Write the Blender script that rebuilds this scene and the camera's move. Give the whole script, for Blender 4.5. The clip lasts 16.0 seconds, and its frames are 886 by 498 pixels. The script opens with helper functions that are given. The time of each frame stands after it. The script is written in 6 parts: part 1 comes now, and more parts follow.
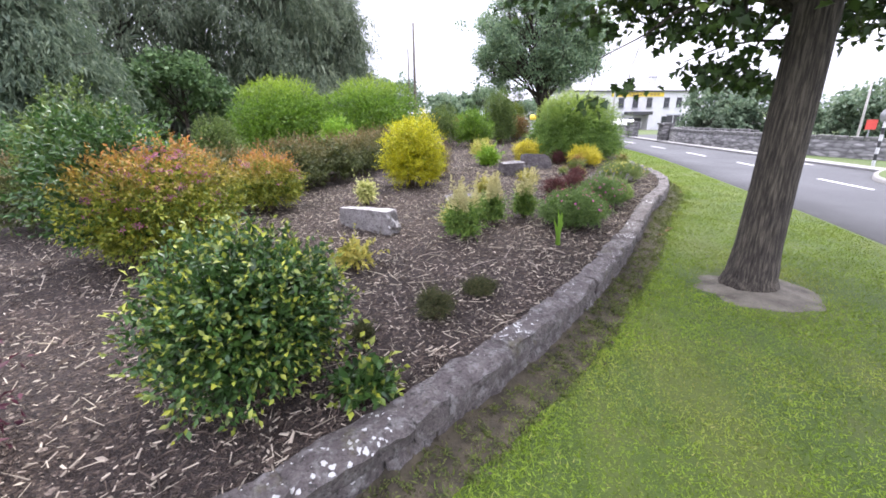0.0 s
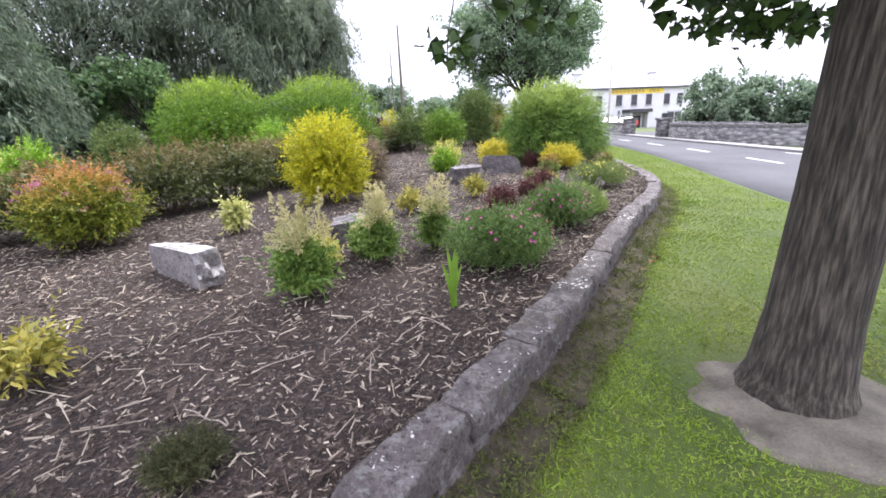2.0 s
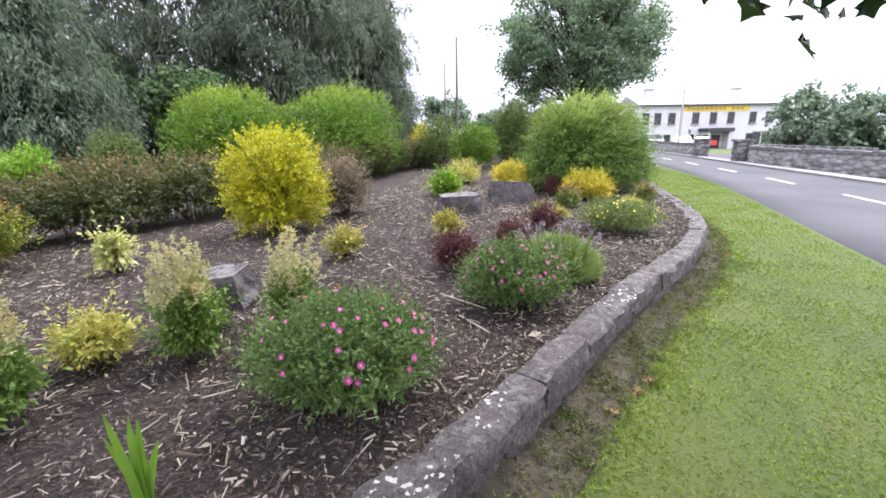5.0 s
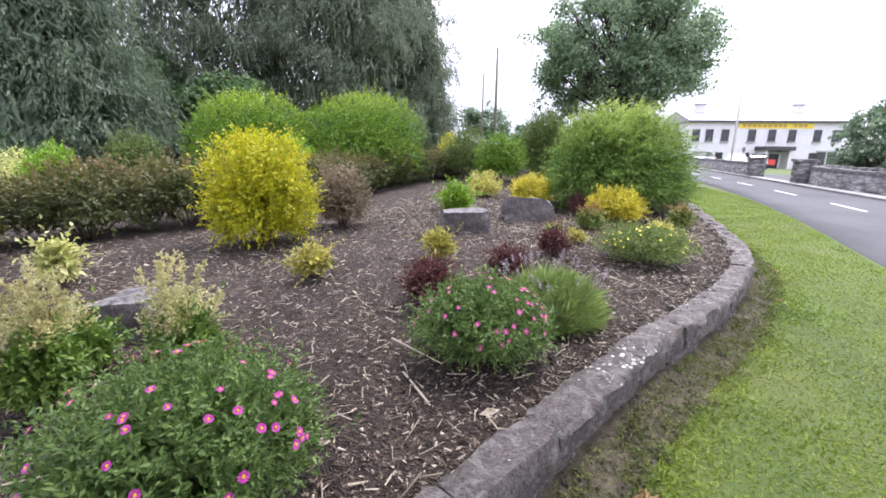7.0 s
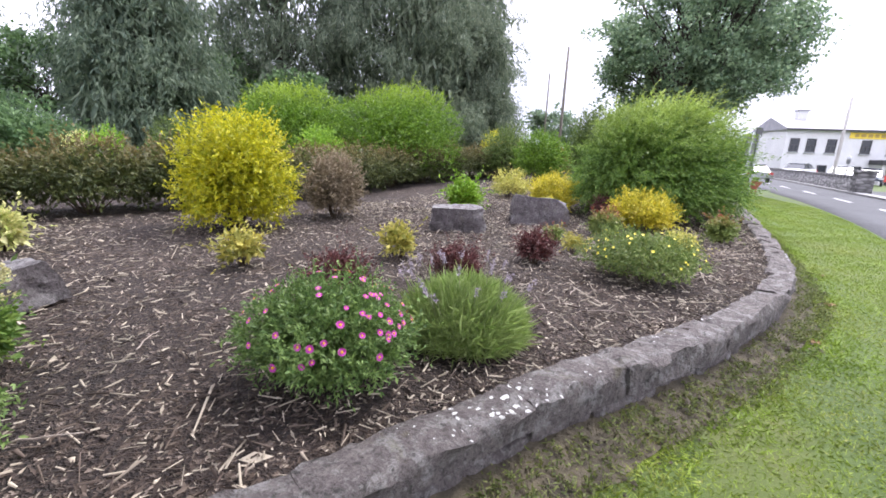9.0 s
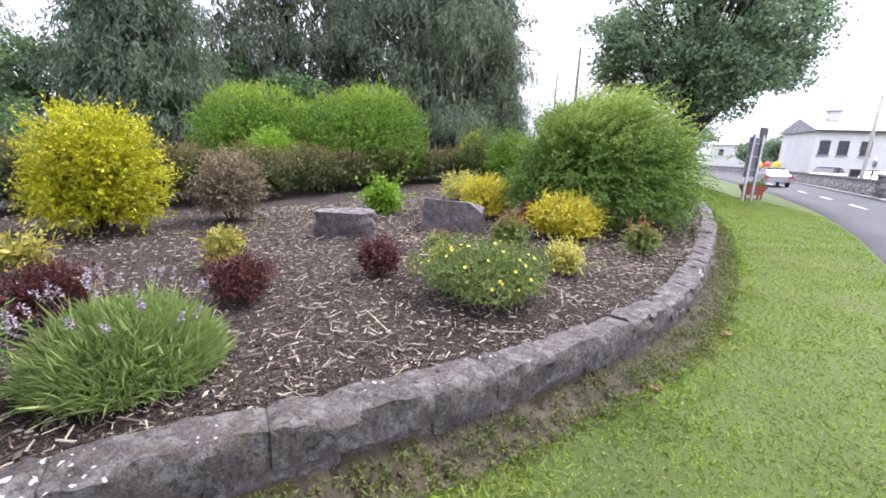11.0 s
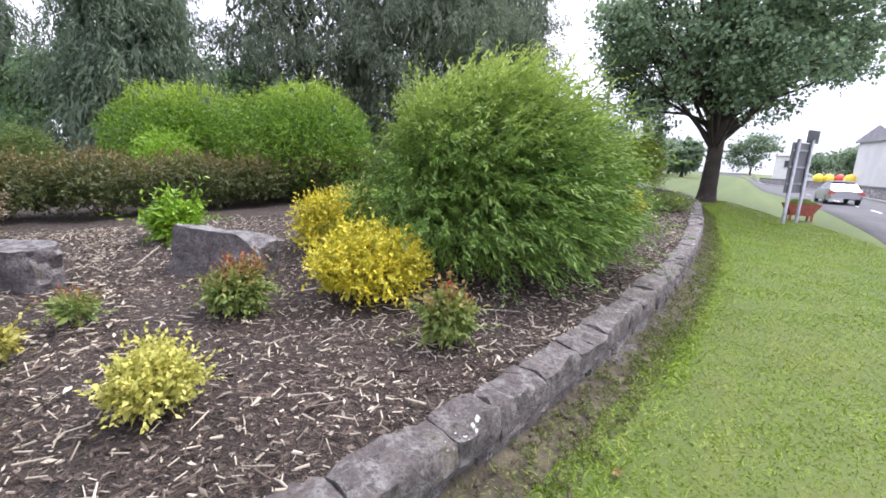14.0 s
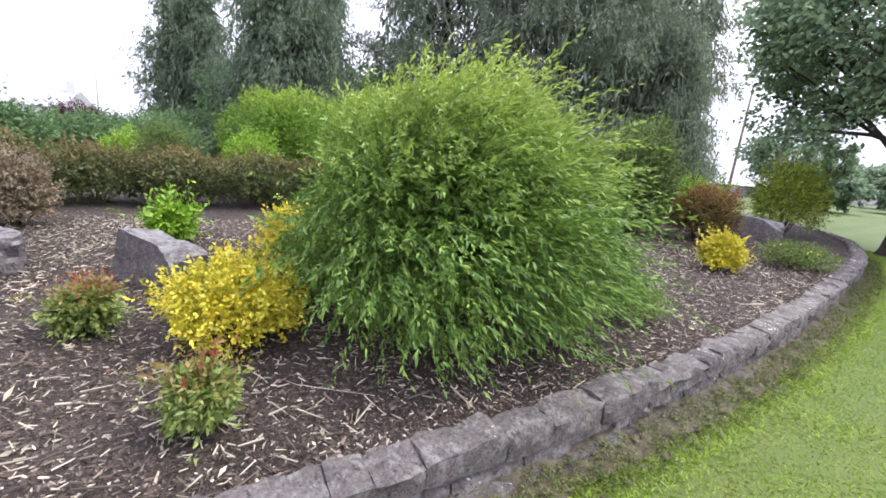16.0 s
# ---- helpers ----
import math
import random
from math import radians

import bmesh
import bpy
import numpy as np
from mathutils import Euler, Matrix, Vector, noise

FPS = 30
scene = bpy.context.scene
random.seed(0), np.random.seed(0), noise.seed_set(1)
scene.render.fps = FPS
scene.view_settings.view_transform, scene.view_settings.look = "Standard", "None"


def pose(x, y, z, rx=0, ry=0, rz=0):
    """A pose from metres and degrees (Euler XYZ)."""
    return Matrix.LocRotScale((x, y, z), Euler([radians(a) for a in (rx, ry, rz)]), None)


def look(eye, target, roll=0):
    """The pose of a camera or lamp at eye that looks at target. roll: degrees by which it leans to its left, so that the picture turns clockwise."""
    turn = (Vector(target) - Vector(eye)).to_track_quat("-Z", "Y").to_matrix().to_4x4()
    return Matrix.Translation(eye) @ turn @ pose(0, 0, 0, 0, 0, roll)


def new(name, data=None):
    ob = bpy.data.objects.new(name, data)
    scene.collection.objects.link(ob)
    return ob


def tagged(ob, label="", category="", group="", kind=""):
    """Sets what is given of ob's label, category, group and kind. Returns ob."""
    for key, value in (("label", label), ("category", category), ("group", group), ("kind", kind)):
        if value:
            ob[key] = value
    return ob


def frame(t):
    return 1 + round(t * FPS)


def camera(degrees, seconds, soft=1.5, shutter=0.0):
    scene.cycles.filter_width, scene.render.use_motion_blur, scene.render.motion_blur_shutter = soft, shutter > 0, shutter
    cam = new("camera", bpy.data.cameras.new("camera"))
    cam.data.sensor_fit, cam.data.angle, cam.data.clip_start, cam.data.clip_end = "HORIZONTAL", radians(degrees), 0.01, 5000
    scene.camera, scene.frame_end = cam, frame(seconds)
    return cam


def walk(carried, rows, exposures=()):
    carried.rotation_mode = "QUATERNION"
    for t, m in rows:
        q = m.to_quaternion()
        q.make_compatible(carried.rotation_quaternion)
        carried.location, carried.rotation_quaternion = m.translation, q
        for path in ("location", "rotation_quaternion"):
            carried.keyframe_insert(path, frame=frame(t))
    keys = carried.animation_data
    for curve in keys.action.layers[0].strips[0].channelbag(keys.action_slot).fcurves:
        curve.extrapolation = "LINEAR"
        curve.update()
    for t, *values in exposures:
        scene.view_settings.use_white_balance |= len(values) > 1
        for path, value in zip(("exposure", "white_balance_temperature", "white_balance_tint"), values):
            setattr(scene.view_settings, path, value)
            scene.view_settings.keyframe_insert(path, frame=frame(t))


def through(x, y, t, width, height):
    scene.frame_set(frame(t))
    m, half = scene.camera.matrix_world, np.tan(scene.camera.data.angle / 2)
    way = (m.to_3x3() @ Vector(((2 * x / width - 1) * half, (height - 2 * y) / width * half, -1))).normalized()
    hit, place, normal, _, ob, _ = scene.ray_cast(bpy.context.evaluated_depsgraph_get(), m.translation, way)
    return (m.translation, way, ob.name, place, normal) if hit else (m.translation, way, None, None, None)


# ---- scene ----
cam = camera(92.92, 16.0, soft=1.7)
# seconds, eye, yaw to the left, pitch, roll
ROWS = [
    (0.0, -0.000, 0.003, 1.938, 2.30, -17.71, -0.73),
    (0.5, 0.364, 0.573, 1.870, 2.13, -17.72, -1.15),
    (1.0, 0.752, 1.227, 1.797, 2.18, -17.53, -1.95),
    (1.5, 1.124, 1.792, 1.717, 2.37, -17.33, -2.31),
    (2.0, 1.413, 2.403, 1.649, 3.15, -16.89, -2.73),
    (2.5, 1.670, 2.922, 1.592, 5.87, -16.21, -2.73),
    (3.0, 1.947, 3.345, 1.605, 7.76, -16.17, -1.87),
    (3.5, 2.147, 3.700, 1.635, 8.54, -16.25, -1.51),
    (4.0, 2.362, 3.942, 1.693, 9.04, -16.11, -1.28),
    (6.5, 3.084, 4.992, 1.698, 15.59, -13.62, -0.28),
    (7.0, 3.153, 5.243, 1.668, 16.57, -13.62, 0.43),
    (7.5, 3.276, 5.420, 1.617, 19.34, -13.52, 1.15),
    (8.0, 3.476, 5.664, 1.563, 23.59, -13.72, 2.23),
    (8.5, 3.738, 5.985, 1.503, 24.94, -13.59, 2.31),
    (11.0, 5.466, 7.730, 1.476, 29.11, -13.05, 2.22),
    (11.5, 5.666, 8.424, 1.456, 29.59, -12.45, 1.48),
    (12.0, 5.905, 9.187, 1.396, 30.01, -11.97, 1.07),
    (12.5, 6.099, 9.771, 1.385, 30.38, -11.70, 1.14),
    (13.0, 6.338, 10.284, 1.471, 30.70, -12.00, 1.71),
    (13.5, 6.522, 10.819, 1.486, 33.12, -11.36, 1.56),
    (14.0, 6.634, 11.397, 1.494, 35.63, -11.78, 2.27),
    (14.5, 6.836, 11.887, 1.558, 39.84, -11.85, 3.10),
    (15.0, 6.990, 12.420, 1.739, 44.78, -12.97, 4.75),
    (15.5, 7.132, 12.856, 1.760, 50.41, -12.86, 6.03),
    (16.0, 7.405, 13.421, 1.824, 54.29, -12.43, 5.88),
]


def eye_pose(x, y, z, yaw, pitch, roll):
    ahead = Vector((-math.sin(radians(yaw)) * math.cos(radians(pitch)), math.cos(radians(yaw)) * math.cos(radians(pitch)), math.sin(radians(pitch))))
    eye = Vector((x, y, z))
    return look(eye, eye + ahead, roll)


walk(cam, [(t, eye_pose(*row)) for t, *row in ROWS], [(0.0, 1.6, 6380, 14), (1.5, 1.6, 6380, 14), (3.0, 1.63, 6380, 14), (7.0, 1.48, 6380, 14), (11.0, 1.46, 6380, 14), (12.5, 1.42, 6380, 14), (15.0, 1.34, 6400, 12), (16.0, 1.42, 6400, 12)])

# ---- daylight: a bright overcast sky with a soft sun behind the cloud ----
SUN_UP, SUN_TURN = 57.0, 20.0
world = bpy.data.worlds.new("overcast_sky")
scene.world = world
world.use_nodes = True
wn, wl = world.node_tree.nodes, world.node_tree.links
wn.clear()
sky = wn.new("ShaderNodeTexSky")
sky.sky_type, sky.sun_disc = "NISHITA", False
sky.sun_elevation, sky.sun_rotation = radians(SUN_UP), radians(SUN_TURN)
sky.air_density, sky.dust_density, sky.ozone_density = 1.0, 4.0, 1.0
cloud_co = wn.new("ShaderNodeTexCoord")
cloud = wn.new("ShaderNodeTexNoise")
cloud.inputs["Scale"].default_value, cloud.inputs["Detail"].default_value = 2.2, 6.0
cloud_ramp = wn.new("ShaderNodeValToRGB")
cloud_ramp.color_ramp.elements[0].color, cloud_ramp.color_ramp.elements[1].color = (7.2, 7.5, 9.3, 1), (10.3, 10.2, 12.0, 1)
cloud_ramp.color_ramp.elements[0].position, cloud_ramp.color_ramp.elements[1].position = 0.35, 0.6
height = wn.new("ShaderNodeSeparateXYZ")
wl.new(cloud_co.outputs["Generated"], height.inputs[0])
overhead = wn.new("ShaderNodeMapRange")      # an overcast sky is three times as bright overhead as at the horizon
overhead.inputs[1].default_value, overhead.inputs[2].default_value = 0.0, 1.0
overhead.inputs[3].default_value, overhead.inputs[4].default_value = 0.47, 1.4
wl.new(height.outputs["Z"], overhead.inputs[0])
shaded = wn.new("ShaderNodeVectorMath")
shaded.operation = "SCALE"
wl.new(overhead.outputs[0], shaded.inputs["Scale"])
veil = wn.new("ShaderNodeMixRGB")
veil.inputs[0].default_value = 0.93
back = wn.new("ShaderNodeBackground")
back.inputs["Strength"].default_value = 0.118
out = wn.new("ShaderNodeOutputWorld")
wl.new(cloud_co.outputs["Generated"], cloud.inputs["Vector"])
wl.new(cloud.outputs["Fac"], cloud_ramp.inputs[0])
wl.new(sky.outputs[0], veil.inputs[1])
wl.new(cloud_ramp.outputs[0], shaded.inputs[0])
wl.new(shaded.outputs[0], veil.inputs[2])
wl.new(veil.outputs[0], back.inputs["Color"])
wl.new(back.outputs[0], out.inputs["Surface"])

sun = new("sun", bpy.data.lights.new("sun", "SUN"))
sun.data.energy, sun.data.angle, sun.data.color = 1.7, radians(18), (1.0, 0.97, 0.93)
sun.matrix_world = pose(0, 0, 30, 90 - SUN_UP, 0, 180 - SUN_TURN)


# ---- materials ----
def nodes_of(name):
    m = bpy.data.materials.new(name)
    m.use_nodes = True
    n, l = m.node_tree.nodes, m.node_tree.links
    return m, n, l, n["Principled BSDF"]


def ramp(n, stops):
    r = n.new("ShaderNodeValToRGB")
    e = r.color_ramp.elements
    while len(e) < len(stops):
        e.new(0.5)
    for el, (p, c) in zip(e, stops):
        el.position, el.color = p, (*c, 1)
    return r


def noise_node(n, l, scale, detail=4.0, rough=0.55, coords="Object"):
    co = n.new("ShaderNodeTexCoord")
    t = n.new("ShaderNodeTexNoise")
    t.inputs["Scale"].default_value, t.inputs["Detail"].default_value, t.inputs["Roughness"].default_value = scale, detail, rough
    l.new(co.outputs[coords], t.inputs["Vector"])
    return t


def mixed(n, l, a, b, f, mode="MIX"):
    m = n.new("ShaderNodeMixRGB")
    m.blend_type = mode
    for s, v in zip(m.inputs, (f, a, b)):
        if isinstance(v, (int, float)):
            s.default_value = v
        elif isinstance(v, tuple):
            s.default_value = (*v, 1)
        else:
            l.new(v, s)
    return m.outputs[0]


def bumped(n, l, bsdf, height, strength, distance):
    b = n.new("ShaderNodeBump")
    b.inputs["Strength"].default_value, b.inputs["Distance"].default_value = strength, distance
    l.new(height, b.inputs["Height"])
    l.new(b.outputs[0], bsdf.inputs["Normal"])


def leaf_material(name, dark, light, tip, rough=0.5, through=0.3):
    """Leaves: a colour for each leaf between dark and light, going over to tip where the mesh carries young growth."""
    m, n, l, p = nodes_of(name)
    geo = n.new("ShaderNodeNewGeometry")
    r = ramp(n, [(0.0, dark), (0.55, tuple((a + b) / 2 for a, b in zip(dark, light))), (1.0, light)])
    l.new(geo.outputs["Random Per Island"], r.inputs[0])
    at = n.new("ShaderNodeAttribute")
    at.attribute_name = "growth"
    col = mixed(n, l, r.outputs[0], tip, at.outputs["Fac"])
    patch = noise_node(n, l, 2.3, 3)
    pr = ramp(n, [(0.3, (0.72, 0.74, 0.7)), (0.7, (1.12, 1.1, 1.05))])
    l.new(patch.outputs[0], pr.inputs[0])
    col = mixed(n, l, col, pr.outputs[0], 1.0, "MULTIPLY")
    l.new(col, p.inputs["Base Color"])
    p.inputs["Roughness"].default_value = rough
    p.inputs["Specular IOR Level"].default_value = 0.35
    tr = n.new("ShaderNodeBsdfTranslucent")
    l.new(col, tr.inputs["Color"])
    mx = n.new("ShaderNodeMixShader")
    mx.inputs[0].default_value = through
    l.new(p.outputs[0], mx.inputs[1])
    l.new(tr.outputs[0], mx.inputs[2])
    l.new(mx.outputs[0], n["Material Output"].inputs["Surface"])
    return m


def plain_material(name, a, b, scale=8.0, rough=0.6, metal=0.0, bump=0.0, fine=60.0):
    """Two tones by coarse noise, a fine grain over it, and a little relief."""
    m, n, l, p = nodes_of(name)
    t = noise_node(n, l, scale, 5)
    r = ramp(n, [(0.32, a), (0.68, b)])
    l.new(t.outputs[0], r.inputs[0])
    g = noise_node(n, l, fine, 3)
    gr = ramp(n, [(0.3, (0.82, 0.82, 0.82)), (0.7, (1.12, 1.12, 1.12))])
    l.new(g.outputs[0], gr.inputs[0])
    l.new(mixed(n, l, r.outputs[0], gr.outputs[0], 1.0, "MULTIPLY"), p.inputs["Base Color"])
    p.inputs["Roughness"].default_value, p.inputs["Metallic"].default_value = rough, metal
    if bump:
        bumped(n, l, p, g.outputs[0], bump, 0.01)
    return m


def lichen_stone(name, a, b, spots, spot_colour=(0.62, 0.62, 0.58), top=0.0, crust=0.0, mottle=0.0):
    """Weathered stone with round pale lichen spots; top: how far lichen keeps to upward faces."""
    m, n, l, p = nodes_of(name)
    t = noise_node(n, l, 5.0, 8, 0.65, "Object")
    r = ramp(n, [(0.3, a), (0.7, b)])
    l.new(t.outputs[0], r.inputs[0])
    g = noise_node(n, l, 45.0, 6, 0.7)
    gr = ramp(n, [(0.28, (0.42, 0.42, 0.42)), (0.66, (1.3, 1.3, 1.28))])
    l.new(g.outputs[0], gr.inputs[0])
    col = mixed(n, l, r.outputs[0], gr.outputs[0], 1.0, "MULTIPLY")
    if mottle:
        pale = noise_node(n, l, 11.0, 8, 0.78)
        pr = ramp(n, [(0.50, (0, 0, 0)), (0.60, (mottle, mottle, mottle))])
        l.new(pale.outputs[0], pr.inputs[0])
        col = mixed(n, l, col, (0.30, 0.295, 0.28), pr.outputs[0])
        pit = noise_node(n, l, 24.0, 6, 0.7)
        dr = ramp(n, [(0.36, (0.8, 0.8, 0.8)), (0.45, (0, 0, 0))])
        l.new(pit.outputs[0], dr.inputs[0])
        col = mixed(n, l, col, (0.025, 0.024, 0.02), dr.outputs[0])
    co = n.new("ShaderNodeTexCoord")
    wob = noise_node(n, l, 30.0, 3)
    add = n.new("ShaderNodeVectorMath")
    add.operation = "MULTIPLY_ADD"
    l.new(wob.outputs["Color"], add.inputs[0])
    add.inputs[1].default_value = (0.05, 0.05, 0.05)
    l.new(co.outputs["Object"], add.inputs[2])
    v = n.new("ShaderNodeTexVoronoi")
    v.inputs["Scale"].default_value = 21.0
    l.new(add.outputs[0], v.inputs["Vector"])
    where = noise_node(n, l, 1.7, 3)
    size = n.new("ShaderNodeMapRange")
    size.inputs[1].default_value, size.inputs[2].default_value = 0.47, 0.66
    size.inputs[3].default_value, size.inputs[4].default_value = 0.0, spots
    l.new(where.outputs[0], size.inputs[0])
    less = n.new("ShaderNodeMath")
    less.operation = "LESS_THAN"
    l.new(v.outputs["Distance"], less.inputs[0])
    l.new(size.outputs[0], less.inputs[1])
    fac = less.outputs[0]
    if top:
        geo = n.new("ShaderNodeNewGeometry")
        sep = n.new("ShaderNodeSeparateXYZ")
        l.new(geo.outputs["Normal"], sep.inputs[0])
        up = n.new("ShaderNodeMapRange")
        up.inputs[1].default_value, up.inputs[2].default_value = 0.2, 0.7
        l.new(sep.outputs["Z"], up.inputs[0])
        mul = n.new("ShaderNodeMath")
        mul.operation = "MULTIPLY"
        l.new(fac, mul.inputs[0])
        l.new(up.outputs[0], mul.inputs[1])
        fac = mul.outputs[0]
    if crust:
        cn = noise_node(n, l, 7.0, 7, 0.7)
        cr = ramp(n, [(0.42, (0, 0, 0)), (0.52, (crust, crust, crust))])
        l.new(cn.outputs[0], cr.inputs[0])
        cm = n.new("ShaderNodeMath")
        cm.operation = "MULTIPLY"
        l.new(cr.outputs[0], cm.inputs[0])
        l.new(up.outputs[0], cm.inputs[1])
        col = mixed(n, l, col, spot_colour, cm.outputs[0])
    col = mixed(n, l, col, spot_colour, fac)
    moss = noise_node(n, l, 3.1, 5, 0.7)
    mr = ramp(n, [(0.60, (0, 0, 0)), (0.72, (0.7, 0.7, 0.7))])
    l.new(moss.outputs[0], mr.inputs[0])
    col = mixed(n, l, col, (0.11, 0.10, 0.045), mr.outputs[0])
    l.new(col, p.inputs["Base Color"])
    p.inputs["Roughness"].default_value = 0.9
    relief = mixed(n, l, t.outputs[0], g.outputs[0], 0.45)
    bumped(n, l, p, relief, 1.0, 0.06 if mottle else 0.035)
    return m


M = {}
M["holly"] = leaf_material("holly_leaf", (0.025, 0.065, 0.02), (0.085, 0.17, 0.04), (0.45, 0.48, 0.07), 0.28, 0.2)
M["spiraea"] = leaf_material("spiraea_leaf", (0.08, 0.15, 0.02), (0.36, 0.36, 0.04), (0.62, 0.22, 0.09), 0.5)
M["gold"] = leaf_material("golden_leaf", (0.30, 0.35, 0.02), (0.72, 0.66, 0.03), (0.82, 0.75, 0.045), 0.45)
M["euonymus"] = leaf_material("euonymus_leaf", (0.34, 0.35, 0.03), (0.84, 0.70, 0.07), (0.84, 0.6, 0.07), 0.4)
M["lemon"] = leaf_material("pale_yellow_leaf", (0.32, 0.34, 0.06), (0.78, 0.72, 0.22), (0.80, 0.76, 0.38), 0.45)
M["cream"] = leaf_material("cream_leaf", (0.35, 0.42, 0.10), (0.85, 0.80, 0.40), (0.85, 0.8, 0.5), 0.45)
M["bright"] = leaf_material("bright_green_leaf", (0.06, 0.145, 0.013), (0.21, 0.35, 0.03), (0.41, 0.54, 0.06), 0.45)
M["lime"] = leaf_material("lime_leaf", (0.13, 0.28, 0.02), (0.32, 0.50, 0.05), (0.40, 0.56, 0.08), 0.45)
M["willow"] = leaf_material("willow_leaf", (0.065, 0.15, 0.026), (0.24, 0.37, 0.07), (0.48, 0.58, 0.13), 0.45)
M["hedge"] = leaf_material("hedge_leaf", (0.045, 0.07, 0.022), (0.125, 0.14, 0.042), (0.27, 0.18, 0.08), 0.5)
M["greybrown"] = leaf_material("dry_brown_leaf", (0.17, 0.135, 0.09), (0.36, 0.29, 0.2), (0.38, 0.32, 0.24), 0.7, 0.2)
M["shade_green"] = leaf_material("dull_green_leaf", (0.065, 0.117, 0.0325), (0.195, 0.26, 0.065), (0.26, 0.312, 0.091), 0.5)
M["aster"] = leaf_material("aster_leaf", (0.075, 0.148, 0.04), (0.24, 0.355, 0.105), (0.3, 0.42, 0.13), 0.5)
M["lavender"] = leaf_material("lavender_leaf", (0.2, 0.33, 0.07), (0.46, 0.6, 0.18), (0.48, 0.56, 0.28), 0.55)
M["berberis"] = leaf_material("berberis_leaf", (0.07, 0.027, 0.028), (0.175, 0.06, 0.056), (0.24, 0.07, 0.05), 0.5)
M["potentilla"] = leaf_material("potentilla_leaf", (0.085, 0.15, 0.035), (0.25, 0.31, 0.085), (0.31, 0.34, 0.1), 0.5)
M["astilbe"] = leaf_material("goat_beard_leaf", (0.08, 0.17, 0.03), (0.26, 0.38, 0.08), (0.36, 0.44, 0.12), 0.5)
M["plume"] = leaf_material("cream_plume", (0.50, 0.46, 0.22), (0.82, 0.77, 0.44), (0.78, 0.72, 0.42), 0.7, 0.35)
M["nandina"] = leaf_material("nandina_leaf", (0.12, 0.19, 0.05), (0.31, 0.37, 0.1), (0.33, 0.045, 0.045), 0.45)
M["sprig"] = leaf_material("yellow_sprig_leaf", (0.24, 0.26, 0.05), (0.60, 0.52, 0.12), (0.62, 0.5, 0.14), 0.5)
M["heather"] = leaf_material("heather_leaf", (0.04, 0.055, 0.02), (0.13, 0.13, 0.05), (0.16, 0.13, 0.06), 0.7)
M["rust"] = leaf_material("rust_leaf", (0.10, 0.10, 0.03), (0.26, 0.16, 0.05), (0.38, 0.13, 0.06), 0.5)
M["iris"] = leaf_material("iris_leaf", (0.12, 0.26, 0.03), (0.26, 0.44, 0.06), (0.3, 0.45, 0.08), 0.4, 0.35)
M["maple"] = leaf_material("maple_leaf", (0.03, 0.065, 0.02), (0.1, 0.17, 0.045), (0.28, 0.36, 0.06), 0.4, 0.25)
# Aerial haze is put into these paler, bluer leaf colours of the far trees.
M["maple_far"] = leaf_material("hazed_maple_leaf", (0.102, 0.174, 0.108), (0.288, 0.39, 0.228), (0.336, 0.432, 0.216), 0.45, 0.5)
M["weeping"] = leaf_material("hazed_weeping_leaf", (0.0878, 0.124, 0.0878), (0.231, 0.276, 0.192), (0.293, 0.338, 0.225), 0.6, 0.42)
M["conifer"] = leaf_material("hazed_conifer_leaf", (0.0766, 0.121, 0.0868), (0.214, 0.27, 0.186), (0.259, 0.315, 0.202), 0.6, 0.42)
M["far_tree"] = leaf_material("hazed_garden_leaf", (0.0625, 0.125, 0.0562), (0.175, 0.275, 0.112), (0.225, 0.325, 0.125), 0.55, 0.42)
M["hazy_tree"] = leaf_material("hazed_distant_leaf", (0.0978, 0.161, 0.103), (0.253, 0.333, 0.218), (0.299, 0.368, 0.23), 0.55, 0.45)
M["purple"] = leaf_material("purple_leaf", (0.05, 0.015, 0.025), (0.12, 0.03, 0.05), (0.14, 0.04, 0.06), 0.5)
M["grass"] = leaf_material("grass_blade", (0.155, 0.245, 0.018), (0.23, 0.33, 0.028), (0.33, 0.325, 0.095), 0.6, 0.08)
M["round"] = leaf_material("yellow_green_leaf", (0.12, 0.19, 0.02), (0.34, 0.40, 0.05), (0.4, 0.44, 0.06), 0.5)
def bark_material(name, a, b):
    """Bark with long upright fissures, and lichen-grey patches."""
    m, n, l, p = nodes_of(name)
    co = n.new("ShaderNodeTexCoord")
    mp = n.new("ShaderNodeMapping")
    mp.inputs["Scale"].default_value = (26, 26, 2.2)
    l.new(co.outputs["Object"], mp.inputs["Vector"])
    fis = n.new("ShaderNodeTexNoise")
    fis.inputs["Scale"].default_value, fis.inputs["Detail"].default_value, fis.inputs["Roughness"].default_value = 2.0, 6.0, 0.6
    l.new(mp.outputs[0], fis.inputs["Vector"])
    r = ramp(n, [(0.36, tuple(v * 0.35 for v in a)), (0.5, a), (0.66, b)])
    l.new(fis.outputs[0], r.inputs[0])
    patch = noise_node(n, l, 3.0, 5)
    pr = ramp(n, [(0.35, (0.75, 0.75, 0.75)), (0.68, (1.25, 1.28, 1.2))])
    l.new(patch.outputs[0], pr.inputs[0])
    l.new(mixed(n, l, r.outputs[0], pr.outputs[0], 1.0, "MULTIPLY"), p.inputs["Base Color"])
    p.inputs["Roughness"].default_value = 0.95
    bumped(n, l, p, fis.outputs[0], 1.0, 0.03)
    return m


